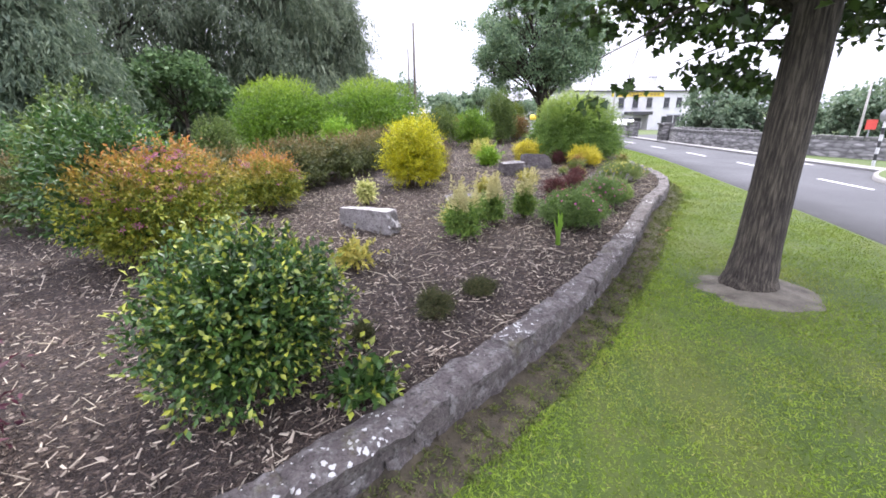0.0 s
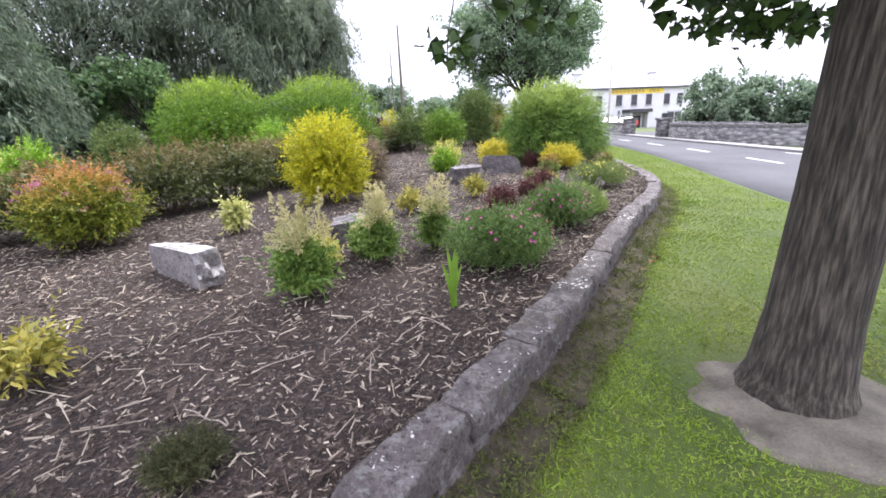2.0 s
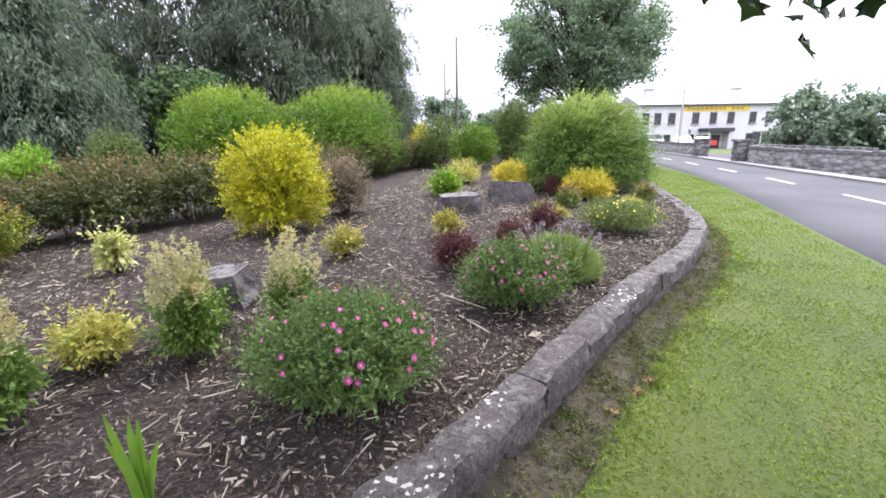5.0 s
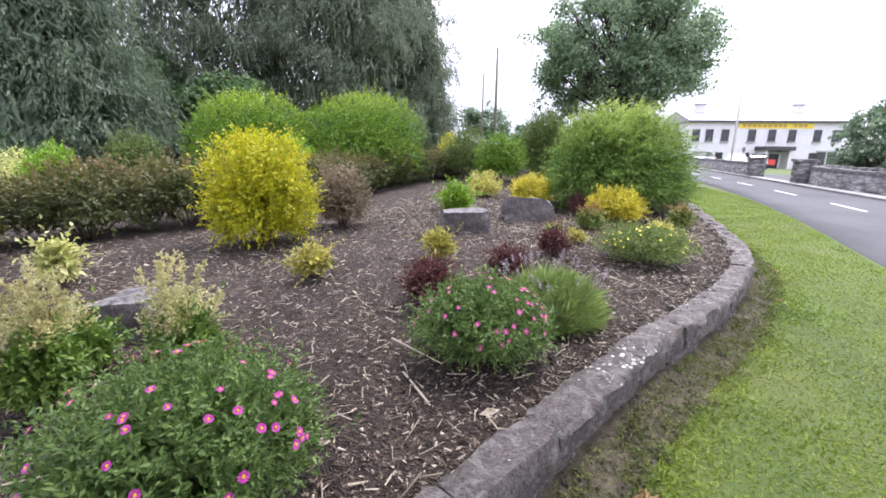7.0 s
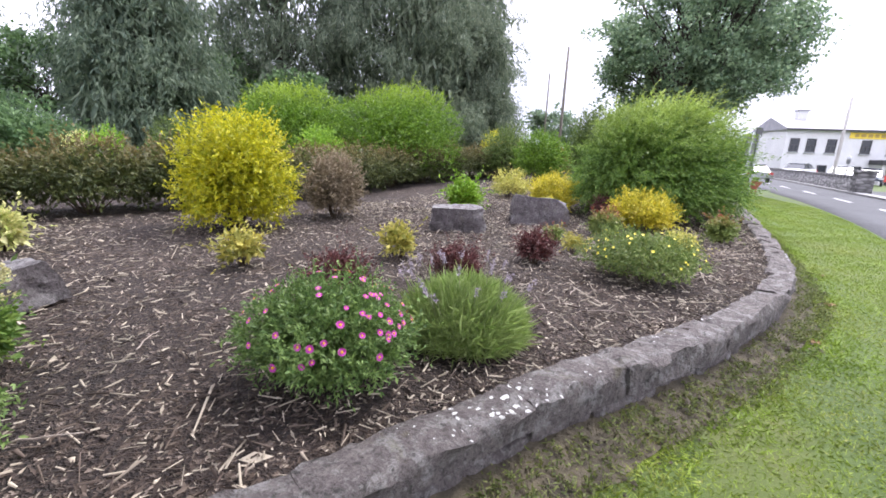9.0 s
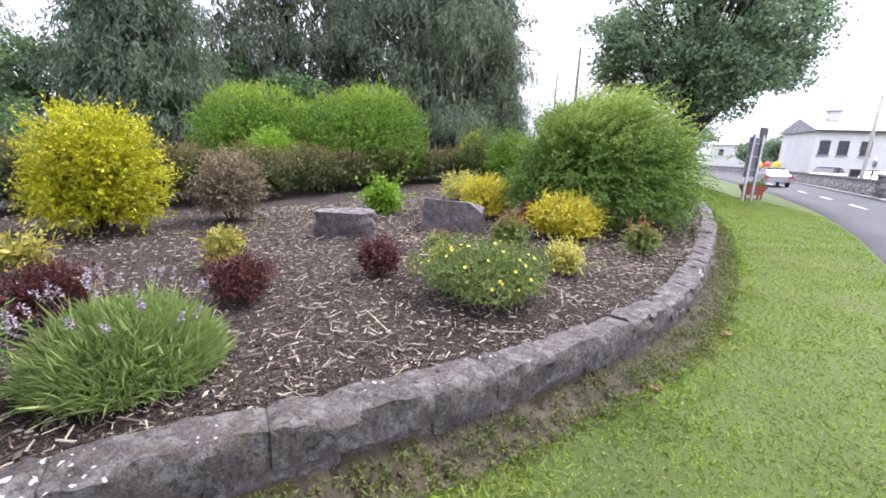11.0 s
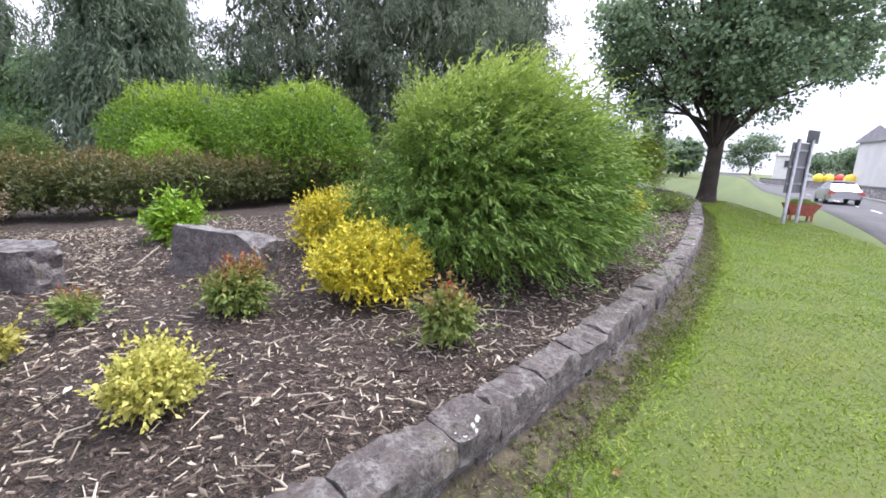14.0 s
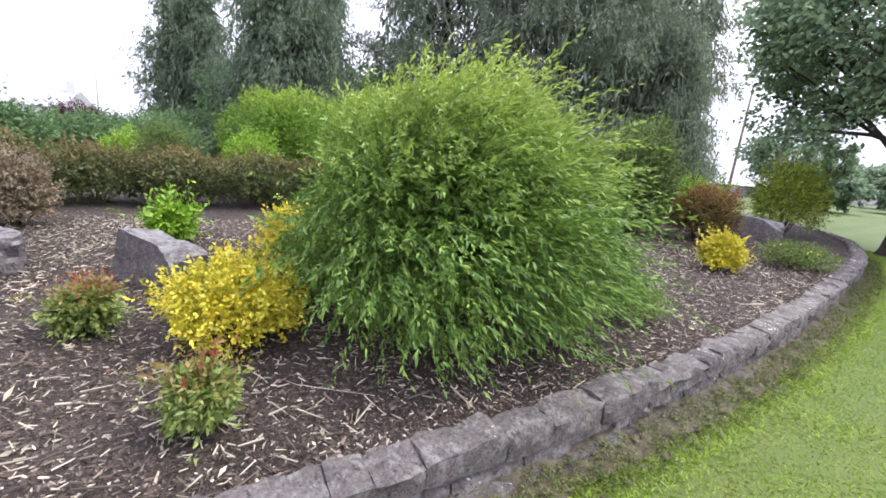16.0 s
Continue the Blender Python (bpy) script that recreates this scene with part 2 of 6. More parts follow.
M["bark"] = bark_material("grey_bark", (0.06, 0.05, 0.04), (0.13, 0.113, 0.09))
M["bark_dark"] = plain_material("dark_bark", (0.03, 0.024, 0.02), (0.07, 0.055, 0.045), 3.0, 0.95, 0, 0.8, 25)
M["twig"] = plain_material("brown_twig", (0.05, 0.035, 0.025), (0.12, 0.085, 0.055), 9.0, 0.9, 0, 0.3)


# ---- building helpers ----
RNG = np.random.default_rng(7)


def np_mesh(name, verts, faces, material, growth=None, smooth=False):
    """A mesh from arrays: verts (n, 3), faces (m, k)."""
    me = bpy.data.meshes.new(name)
    verts, faces = np.asarray(verts, np.float32), np.asarray(faces, np.int32)
    m, k = faces.shape
    me.vertices.add(len(verts))
    me.vertices.foreach_set("co", verts.ravel())
    me.loops.add(m * k)
    me.loops.foreach_set("vertex_index", faces.ravel())
    me.polygons.add(m)
    me.polygons.foreach_set("loop_start", np.arange(0, m * k, k, dtype=np.int32))
    if smooth:
        me.polygons.foreach_set("use_smooth", np.ones(m, bool))
    if growth is not None:
        at = me.attributes.new("growth", "FLOAT", "POINT")
        at.data.foreach_set("value", np.asarray(growth, np.float32))
    me.update(calc_edges=True)
    me.materials.append(material)
    return me


def thing(name, x, y, z, label, category, group="", kind="", turn=0.0):
    ob = new(name)
    ob.empty_display_size = 0.1
    ob.matrix_world = pose(x, y, z, 0, 0, turn)
    return tagged(ob, label, category, group, kind)


def part(name, data, parent, label="", m=None):
    """Links mesh data, or a bmesh with its material, as one mesh under a thing or a part."""
    ob = new(name, data)
    ob.parent = parent
    if m is not None:
        ob.matrix_basis = m
    return tagged(ob, label)


def bm_mesh(name, bm, material, smooth=False):
    me = bpy.data.meshes.new(name)
    bm.normal_update()
    if smooth:
        for f in bm.faces:
            f.smooth = True
    bm.to_mesh(me)
    bm.free()
    me.materials.append(material)
    return me


def unit(v):
    return v / np.maximum(np.linalg.norm(v, axis=-1, keepdims=True), 1e-9)


def leaf_arrays(at, way, length, width, fold=0.25, droop=0.15):
    """Folded four-point leaves that grow from at along way."""
    n = len(at)
    length, width = np.broadcast_to(length, n)[:, None], np.broadcast_to(width, n)[:, None]
    way = unit(way)
    side = unit(np.cross(way, RNG.normal(size=(n, 3)) + np.array([0, 0, 1.2])))
    up = np.cross(side, way)
    mid = at + way * length * 0.45 + up * width * fold
    v = np.stack([at, mid - side * width / 2, at + way * length - up * length * droop, mid + side * width / 2], 1)
    v[:, (1, 3)] -= (up * width * fold * 0.4)[:, None]
    b = np.arange(n)[:, None] * 4
    f = np.concatenate([b + [0, 2, 1], b + [0, 3, 2]], 1).reshape(-1, 3)
    return v.reshape(-1, 3), f


def leaf_mesh(name, at, way, length, width, material, growth=None, fold=0.25, droop=0.15):
    v, f = leaf_arrays(at, way, length, width, fold, droop)
    return np_mesh(name, v, f, material, None if growth is None else np.repeat(growth, 4))


LOBES = [(0.0, 0.0), (0.22, 0.12), (0.10, 0.48), (0.40, 0.30), (0.50, 0.52), (0.62, 0.24), (1.0, 0.0), (0.62, -0.24), (0.50, -0.52), (0.40, -0.30), (0.10, -0.48), (0.22, -0.12)]


def lobed_mesh(name, at, way, length, material, growth):
    """Five-lobed maple leaves, slightly cupped."""
    n = len(at)
    length = np.broadcast_to(length, n)[:, None]
    way = unit(way)
    side = unit(np.cross(way, RNG.normal(size=(n, 3)) + np.array([0, 0, 1.2])))
    up = np.cross(side, way)
    v = np.stack([at + way * length * a + side * length * b + up * length * 0.35 * abs(b) for a, b in LOBES], 1)
    k = len(LOBES)
    b = np.arange(n)[:, None] * k
    f = np.concatenate([b + q for q in ([0, 2, 1], [0, 3, 2], [0, 4, 3], [0, 5, 4], [0, 6, 5], [0, 7, 6], [0, 8, 7], [0, 9, 8], [0, 10, 9], [0, 11, 10])], 1).reshape(-1, 3)
    return np_mesh(name, v.reshape(-1, 3), f, material, np.repeat(growth, k))


def tube_arrays(paths, sides=5):
    """Tapered tubes: each path is rows of x, y, z, radius."""
    vs, fs, n0 = [], [], 0
    for path in paths:
        path = np.asarray(path, float)
        p, r = path[:, :3], path[:, 3]
        d = unit(np.gradient(p, axis=0))
        ref = np.where(np.abs(d[:, 2:3]) > 0.9, [[1.0, 0, 0]], [[0, 0, 1.0]])
        a = unit(np.cross(d, ref))
        b = np.cross(d, a)
        ang = np.linspace(0, 2 * np.pi, sides, endpoint=False)
        ring = p[:, None] + r[:, None, None] * (np.cos(ang)[None, :, None] * a[:, None] + np.sin(ang)[None, :, None] * b[:, None])
        k = len(p)
        vs.append(ring.reshape(-1, 3))
        i = np.arange(k - 1)[:, None] * sides
        j = np.arange(sides)[None]
        q = np.stack([i + j, i + (j + 1) % sides, i + sides + (j + 1) % sides, i + sides + j], -1).reshape(-1, 4) + n0
        fs.append(q)
        n0 += k * sides
    return np.concatenate(vs), np.concatenate(fs)


def tube_mesh(name, paths, material, sides=5):
    v, f = tube_arrays(paths, sides)
    return np_mesh(name, v, f, material, smooth=True)


def sphere_dirs(n, low=-0.3):
    z = RNG.uniform(low, 1, n)
    a = RNG.uniform(0, 2 * np.pi, n)
    r = np.sqrt(1 - z * z)
    return np.stack([r * np.cos(a), r * np.sin(a), z], 1)


def lumps(dirs, count, sharp, amount):
    """An uneven outline: bumps over the sphere of directions."""
    c = sphere_dirs(count, -0.4)
    return 1 + amount * (np.exp(sharp * (dirs @ c.T - 1)).max(1) - 0.55)


def rise(y):
    """The land climbs gently along the bed."""
    return 0.03 * min(max(0.0, y - 15.0), 15.0) + 0.012 * max(0.0, y - 30.0)


def limb_path(a, b, r0, r1, sag=0.0, k=6):
    t = np.linspace(0, 1, k)[:, None]
    p = np.asarray(a) * (1 - t) + np.asarray(b) * t
    p = p + [0, 0, sag] * (t * (1 - t)) * 4 + RNG.normal(size=(k, 3)) * np.linalg.norm(np.subtract(b, a)) * 0.02 * (t * (1 - t) * 4)
    return np.hstack([p, r0 * (1 - t) + r1 * t])


def shrub(name, x, y, wide, high, material, count, leaf, label, category="shrub", slim=0.45, low=-0.65, lump=(24, 11, 0.3),
          depth=0.3, up=0.4, rough=0.5, young=0.0, young_top=False, z0=0.27, group="", squash=1.0, stems=14, sprig=9, sprig_long=3.0, wind=(0, 0, 0), fill=0.3, skirt=0.0, loose=1.0, full=2.0):
    """A leafy shrub: stems from the foot, and a crown of leafy sprigs over an uneven dome (full over 2: flatter top and sides)."""
    ob = thing(name, x, y, z0 + rise(y), label, category, group)
    half = np.array([wide / 2, wide / 2 * squash, high * 0.56])
    heart = np.array([0, 0, high * 0.44])
    k = max(20, count // sprig)
    d = sphere_dirs(k, low)
    r = lumps(d, *lump) * (1 - depth * RNG.random(k) ** 1.6)
    d *= (np.abs(d) ** full).sum(1, keepdims=True) ** (-1 / full)
    d[:, :2] *= 1 + skirt * np.clip(-d[:, 2:], 0, 1)      # a foot as broad as the crown
    long = leaf * sprig_long * np.clip(RNG.lognormal(-0.1, 0.42, k), 0.35, 2.6)
    base = d * (r[:, None] * half - 0.6 * long.mean()) + heart
    line = unit(d + RNG.normal(size=(k, 3)) * rough + [0, 0, up] + np.asarray(wind))
    t = np.linspace(0.1, 1, sprig)[None, :, None]
    at = base[:, None] + line[:, None] * long[:, None, None] * t + RNG.normal(size=(k, sprig, 3)) * leaf * 0.12
    sag = np.asarray(wind)[None, None] * long[:, None, None] * t ** 2 * 0.4
    at = at + sag
    way = line[:, None] * 0.7 + RNG.normal(size=(k, sprig, 3)) * 0.55 * loose + np.asarray(wind) * 0.5
    g = np.zeros((k, sprig))
    if young:
        h = np.clip(at[..., 2] / high, 0, 1.1) if young_top else np.broadcast_to(t[..., 0], (k, sprig))
        g = np.clip((h - (1 - young)) / young, 0, 1) * RNG.uniform(0.3, 1, (k, sprig)) * (0.45 + 0.55 * t[..., 0])
    at, way, g = at.reshape(-1, 3), way.reshape(-1, 3), g.ravel()
    size = leaf * RNG.uniform(0.65, 1.25, len(at))
    m = int(count * fill)
    di = sphere_dirs(m, low)
    inner = di * RNG.uniform(0.25, 0.78, (m, 1)) * half + heart
    at = np.concatenate([at, inner])
    way = np.concatenate([way, di + RNG.normal(size=(m, 3))])
    size = np.concatenate([size, leaf * 1.7 * RNG.uniform(0.8, 1.3, m)])
    g = np.concatenate([g, np.zeros(m)])
    keep = at[:, 2] > 0.012
    at, way, size, g = at[keep], way[keep], size[keep], g[keep]
    part("foliage", leaf_mesh("foliage", at, way, size, size * slim, material, g), ob)
    if stems:
        paths = []
        for s in sphere_dirs(stems, 0.05):
            e = s * half * 0.8 + [0, 0, high * 0.4]
            b = s * half * [0.12, 0.12, 0] - [0, 0, 0.03]
            t = np.linspace(0, 1, 5)[:, None]
            p = b * (1 - t) + e * t + [0, 0, 0.1 * high] * (t * (1 - t))
            paths.append(np.hstack([p, 0.012 * high ** 0.5 * (1.1 - t)]))
        tagged(part("branchwork", tube_mesh("branchwork", paths, M["twig"], 4), ob), kind="stuff")
    return ob


# ---- land: one sheet of ground, the road, the bed and its wall ----
WALL_LINE = [(-4.04, -1.40), (-2.43, -0.09), (-1.07, 1.16), (-0.11, 2.13), (0.92, 3.37), (1.81, 4.70), (2.51, 5.85), (3.15, 7.04), (3.81, 8.26), (4.54, 9.40), (5.11, 10.50), (5.55, 11.67), (5.81, 13.18), (5.97, 14.99), (6.09, 17.20), (6.03, 20.01), (5.77, 23.01), (5.38, 26.03), (4.42, 29.06), (2.48, 31.60), (-0.44, 33.12)]


def smooth_line(points, step):
    """A smooth line through the points, at even steps."""
    p = np.array(points, float)
    q = np.vstack([2 * p[0] - p[1], p, 2 * p[-1] - p[-2]])
    out = []
    for i in range(1, len(q) - 2):
        for t in np.linspace(0, 1, 40, endpoint=False):
            a, b, c, d = q[i - 1], q[i], q[i + 1], q[i + 2]
            out.append(0.5 * (2 * b + (c - a) * t + (2 * a - 5 * b + 4 * c - d) * t * t + (3 * b - a - 3 * c + d) * t ** 3))
    out = np.array(out + [p[-1]])
    s = np.r_[0, np.cumsum(np.linalg.norm(np.diff(out, axis=0), axis=1))]
    e = np.arange(0, s[-1], step)
    return np.stack([np.interp(e, s, out[:, 0]), np.interp(e, s, out[:, 1])], 1)


WALL = smooth_line(WALL_LINE, 0.1)
WALL_OUT = unit(np.stack([np.gradient(WALL[:, 1]), -np.gradient(WALL[:, 0])], 1))


def beside_wall(xy):
    """Distance outside the wall's outer edge (negative inside), for rows of x, y."""
    xy = np.atleast_2d(xy)
    out = np.empty(len(xy))
    for i in range(0, len(xy), 20000):
        d = xy[i:i + 20000, None] - WALL[None]
        k = (d ** 2).sum(-1).argmin(1)
        out[i:i + 20000] = (d[np.arange(len(k)), k] * WALL_OUT[k]).sum(-1)
    return out


ROAD_NEAR = smooth_line([(2.0, -12), (4.6, 0), (5.9, 4.5), (6.85, 8.5), (7.6, 12.5), (8.45, 17), (9.1, 22), (9.4, 29), (9.0, 42), (7.0, 60), (3, 85), (-8, 120)], 0.5)
ROAD_FAR = smooth_line([(14.5, -30), (13.6, 0), (13.3, 12), (13.2, 25), (13.4, 40), (13.2, 55), (11, 75), (6, 95), (-4, 125)], 0.5)


def road_x(line, y):
    return np.interp(y, line[:, 1], line[:, 0])


def land(x, y):
    """Height of the ground: a gentle climb along the road, a fall towards the inn's forecourt."""
    x, y = np.asarray(x, float), np.asarray(y, float)
    climb = 0.03 * np.clip(y - 15, 0, 15) + 0.012 * np.clip(y - 30, 0, 80)
    z = climb * (1 - np.clip((x - 5.9) / 1.6, 0, 1))
    z = z - 0.045 * np.clip(x - 15.5, 0, 40)
    return z


def land_sheet():
    gx = np.unique(np.concatenate([np.linspace(-12, 16, 57), np.linspace(16, 80, 40), -np.geomspace(12, 900, 30), np.geomspace(80, 900, 14)]))
    gy = np.unique(np.concatenate([np.linspace(-6, 40, 93), np.linspace(40, 120, 50), np.geomspace(120, 1200, 14), -np.geomspace(6, 700, 16)]))
    X, Y = np.meshgrid(gx, gy)
    Z = land(X, Y)
    near = beside_wall(np.stack([X.ravel(), Y.ravel()], 1)).reshape(X.shape)
    Z = Z - 0.10 * np.clip((0.1 - near) / 0.3, 0, 1)
    v = np.stack([X, Y, Z], -1).reshape(-1, 3)
    ny, nx = X.shape
    i = np.arange(ny - 1)[:, None] * nx + np.arange(nx - 1)[None]
    f = np.stack([i, i + 1, i + nx + 1, i + nx], -1).reshape(-1, 4)
    return np_mesh("ground", v, f, lawn_material(), smooth=True)


def lawn_material():
    m, n, l, p = nodes_of("mown_grass")
    a = noise_node(n, l, 0.55, 5, 0.6)
    lane_map = n.new("ShaderNodeMapping")
    lane_map.inputs["Rotation"].default_value, lane_map.inputs["Scale"].default_value = (0, 0, radians(-14)), (1.6, 0.10, 1.0)
    l.new(a.inputs["Vector"].links[0].from_socket, lane_map.inputs["Vector"])
    l.new(lane_map.outputs[0], a.inputs["Vector"])
    r = ramp(n, [(0.34, (0.041, 0.071, 0.007)), (0.5, (0.053, 0.086, 0.009)), (0.64, (0.074, 0.098, 0.014))])
    l.new(a.outputs[0], r.inputs[0])
    b = noise_node(n, l, 90.0, 4, 0.7)
    br = ramp(n, [(0.3, (0.86, 0.88, 0.84)), (0.7, (1.1, 1.08, 1.08))])
    l.new(b.outputs[0], br.inputs[0])
    col = mixed(n, l, r.outputs[0], br.outputs[0], 1.0, "MULTIPLY")
    c = noise_node(n, l, 1.4, 4, 0.6)
    cr = ramp(n, [(0.56, (0, 0, 0)), (0.74, (0.6, 0.6, 0.6))])
    l.new(c.outputs[0], cr.inputs[0])
    col = mixed(n, l, col, (0.088, 0.088, 0.024), cr.outputs[0])
    l.new(col, p.inputs["Base Color"])
    p.inputs["Roughness"].default_value = 0.85
    bumped(n, l, p, b.outputs[0], 0.5, 0.012)
    return m


tagged(new("ground", land_sheet()), "mown green lawn sloping beside the road", "lawn", kind="structure")


def strip_mesh(name, left, right, lift, material, cols=6, tuck=0.0):
    """A surface between two lines with as many points each, laid on the land."""
    t = np.linspace(0, 1, cols)
    if tuck:
        t[1:-1] = np.linspace(0.003, 0.997, cols - 2)
    t = t[None, :, None]
    xy = left[:, None] * (1 - t) + right[:, None] * t
    z = land(xy[..., 0], xy[..., 1]) + lift
    z[:, [0, -1]] -= tuck
    v = np.concatenate([xy, z[..., None]], -1).reshape(-1, 3)
    i = np.arange(len(left) - 1)[:, None] * cols + np.arange(cols - 1)[None]
    f = np.stack([i, i + 1, i + cols + 1, i + cols], -1).reshape(-1, 4)
    return np_mesh(name, v, f, material, smooth=True)


def asphalt_material():
    m, n, l, p = nodes_of("grey_asphalt")
    a = noise_node(n, l, 0.35, 5, 0.6)
    r = ramp(n, [(0.3, (0.060, 0.061, 0.066)), (0.7, (0.092, 0.093, 0.099))])
    l.new(a.outputs[0], r.inputs[0])
    b = noise_node(n, l, 140.0, 3, 0.7)
    br = ramp(n, [(0.3, (0.8, 0.8, 0.8)), (0.7, (1.15, 1.15, 1.15))])
    l.new(b.outputs[0], br.inputs[0])
    l.new(mixed(n, l, r.outputs[0], br.outputs[0], 1.0, "MULTIPLY"), p.inputs["Base Color"])
    p.inputs["Roughness"].default_value = 0.85
    p.inputs["Specular IOR Level"].default_value = 0.3
    bumped(n, l, p, b.outputs[0], 0.4, 0.01)
    return m


M["asphalt"] = asphalt_material()
ys = np.concatenate([np.arange(-12, 60, 0.8), np.arange(60, 120, 3)])
road_l = np.stack([road_x(ROAD_NEAR, ys), ys], 1)
road_r = np.stack([road_x(ROAD_FAR, ys), ys], 1)
tagged(new("road", strip_mesh("road", road_l, road_r, 0.02, M["asphalt"], 8, 0.05)), "grey asphalt road with white dashes", "road", kind="structure")
fy = np.arange(27, 37.1, 1.0)
tagged(new("forecourt", strip_mesh("forecourt", np.stack([road_x(ROAD_FAR, fy) - 0.05, fy], 1), np.stack([fy * 0 + 46, fy * 4.2 - 86], 1), 0.03, M["asphalt"], 30)),
       "grey asphalt forecourt behind the gateway", "forecourt", kind="structure")

M["road_paint"] = plain_material("worn_white_paint", (0.55, 0.55, 0.53), (0.75, 0.75, 0.72), 5, 0.7)


def road_dash(y, length, mix, wide=0.11):
    yy = np.linspace(y, y + length, 4)
    a, b = np.stack([road_x(ROAD_NEAR, yy), yy], 1), np.stack([road_x(ROAD_FAR, yy), yy], 1)
    c = a * (1 - mix) + b * mix
    ob = new("road_marking", strip_mesh("road_marking", c - [wide / 2, 0], c + [wide / 2, 0], 0.026, M["road_paint"], 2))
    return tagged(ob, "worn white dash painted on the road", "road marking", "dashes along the road")


for y in np.arange(2, 58, 4.4):
    road_dash(float(y), 1.9, 0.5)
for y in np.arange(4, 22, 6.0):
    road_dash(float(y), 2.2, 0.93, 0.09)


# the bed of bark mulch
def bed_material():
    m, n, l, p = nodes_of("bark_mulch")
    v = n.new("ShaderNodeTexVoronoi")
    v.inputs["Scale"].default_value = 48.0
    co = n.new("ShaderNodeTexCoord")
    w = noise_node(n, l, 14, 3)
    ad = n.new("ShaderNodeVectorMath")
    ad.operation = "MULTIPLY_ADD"
    l.new(w.outputs["Color"], ad.inputs[0])
    ad.inputs[1].default_value = (0.12, 0.12, 0.12)
    l.new(co.outputs["Object"], ad.inputs[2])
    l.new(ad.outputs[0], v.inputs["Vector"])
    r = ramp(n, [(0.0, (0.017, 0.012, 0.009)), (0.55, (0.045, 0.032, 0.025)), (0.8, (0.095, 0.071, 0.054)), (0.97, (0.34, 0.29, 0.235))])
    l.new(v.outputs["Color"], r.inputs[0])
    a = noise_node(n, l, 1.1, 4)
    ar = ramp(n, [(0.3, (0.75, 0.72, 0.72)), (0.7, (1.2, 1.15, 1.15))])
    l.new(a.outputs[0], ar.inputs[0])
    l.new(mixed(n, l, r.outputs[0], ar.outputs[0], 1.0, "MULTIPLY"), p.inputs["Base Color"])
    p.inputs["Roughness"].default_value = 0.95
    bumped(n, l, p, v.outputs["Distance"], 1.0, 0.04)
    return m


M["mulch"] = bed_material()
back_line = np.stack([np.interp(np.arange(len(WALL)), [0, 120, 250, len(WALL) - 1], [-14, -7.5, -4.5, -3]), np.interp(np.arange(len(WALL)), [0, 120, 250, len(WALL) - 1], [4, 14.5, 24, 32.9])], 1)


def bed_height(x, y):
    x, y = np.asarray(x, float), np.asarray(y, float)
    return 0.26 + np.clip(0.03 * np.clip(y - 15, 0, 15) + 0.012 * np.clip(y - 30, 0, 80), 0, 9) + 0.15 * np.exp(-((x - 0.75) ** 2 + (y - 14.2) ** 2) / 2.2)


def bed_mesh():
    cols = 60
    t = np.linspace(0, 1, cols)[None, :, None] ** 1.4
    inner = WALL - WALL_OUT * 0.12
    xy = inner[:, None] * (1 - t) + back_line[:, None] * t
    h = np.array([[noise.noise(Vector((p[0] * 1.3, p[1] * 1.3, 0))) * 0.035 + noise.noise(Vector((p[0] * 6, p[1] * 6, 4))) * 0.012 for p in row] for row in xy])
    z = bed_height(xy[..., 0], xy[..., 1]) + h * np.clip(t[..., 0] * 30, 0, 1)
    v = np.concatenate([xy, z[..., None]], -1).reshape(-1, 3)
    i = np.arange(len(WALL) - 1)[:, None] * cols + np.arange(cols - 1)[None]
    f = np.stack([i, i + cols, i + cols + 1, i + 1], -1).reshape(-1, 4)
    return np_mesh("mulch_bed", v, f, M["mulch"], smooth=True)


tagged(new("mulch_bed", bed_mesh()), "dark bark mulch covering the raised planting bed", "mulch", kind="structure")


# ---- the low stone wall round the bed ----
M["wall_stone"] = lichen_stone("weathered_wall_stone", (0.072, 0.061, 0.058), (0.165, 0.143, 0.135), 0.33, (0.62, 0.62, 0.59), top=1.0, mottle=0.55)
M["mortar"] = plain_material("old_mortar", (0.06, 0.055, 0.05), (0.13, 0.12, 0.11), 6, 0.95, 0, 0.8)
TOP = 0.31


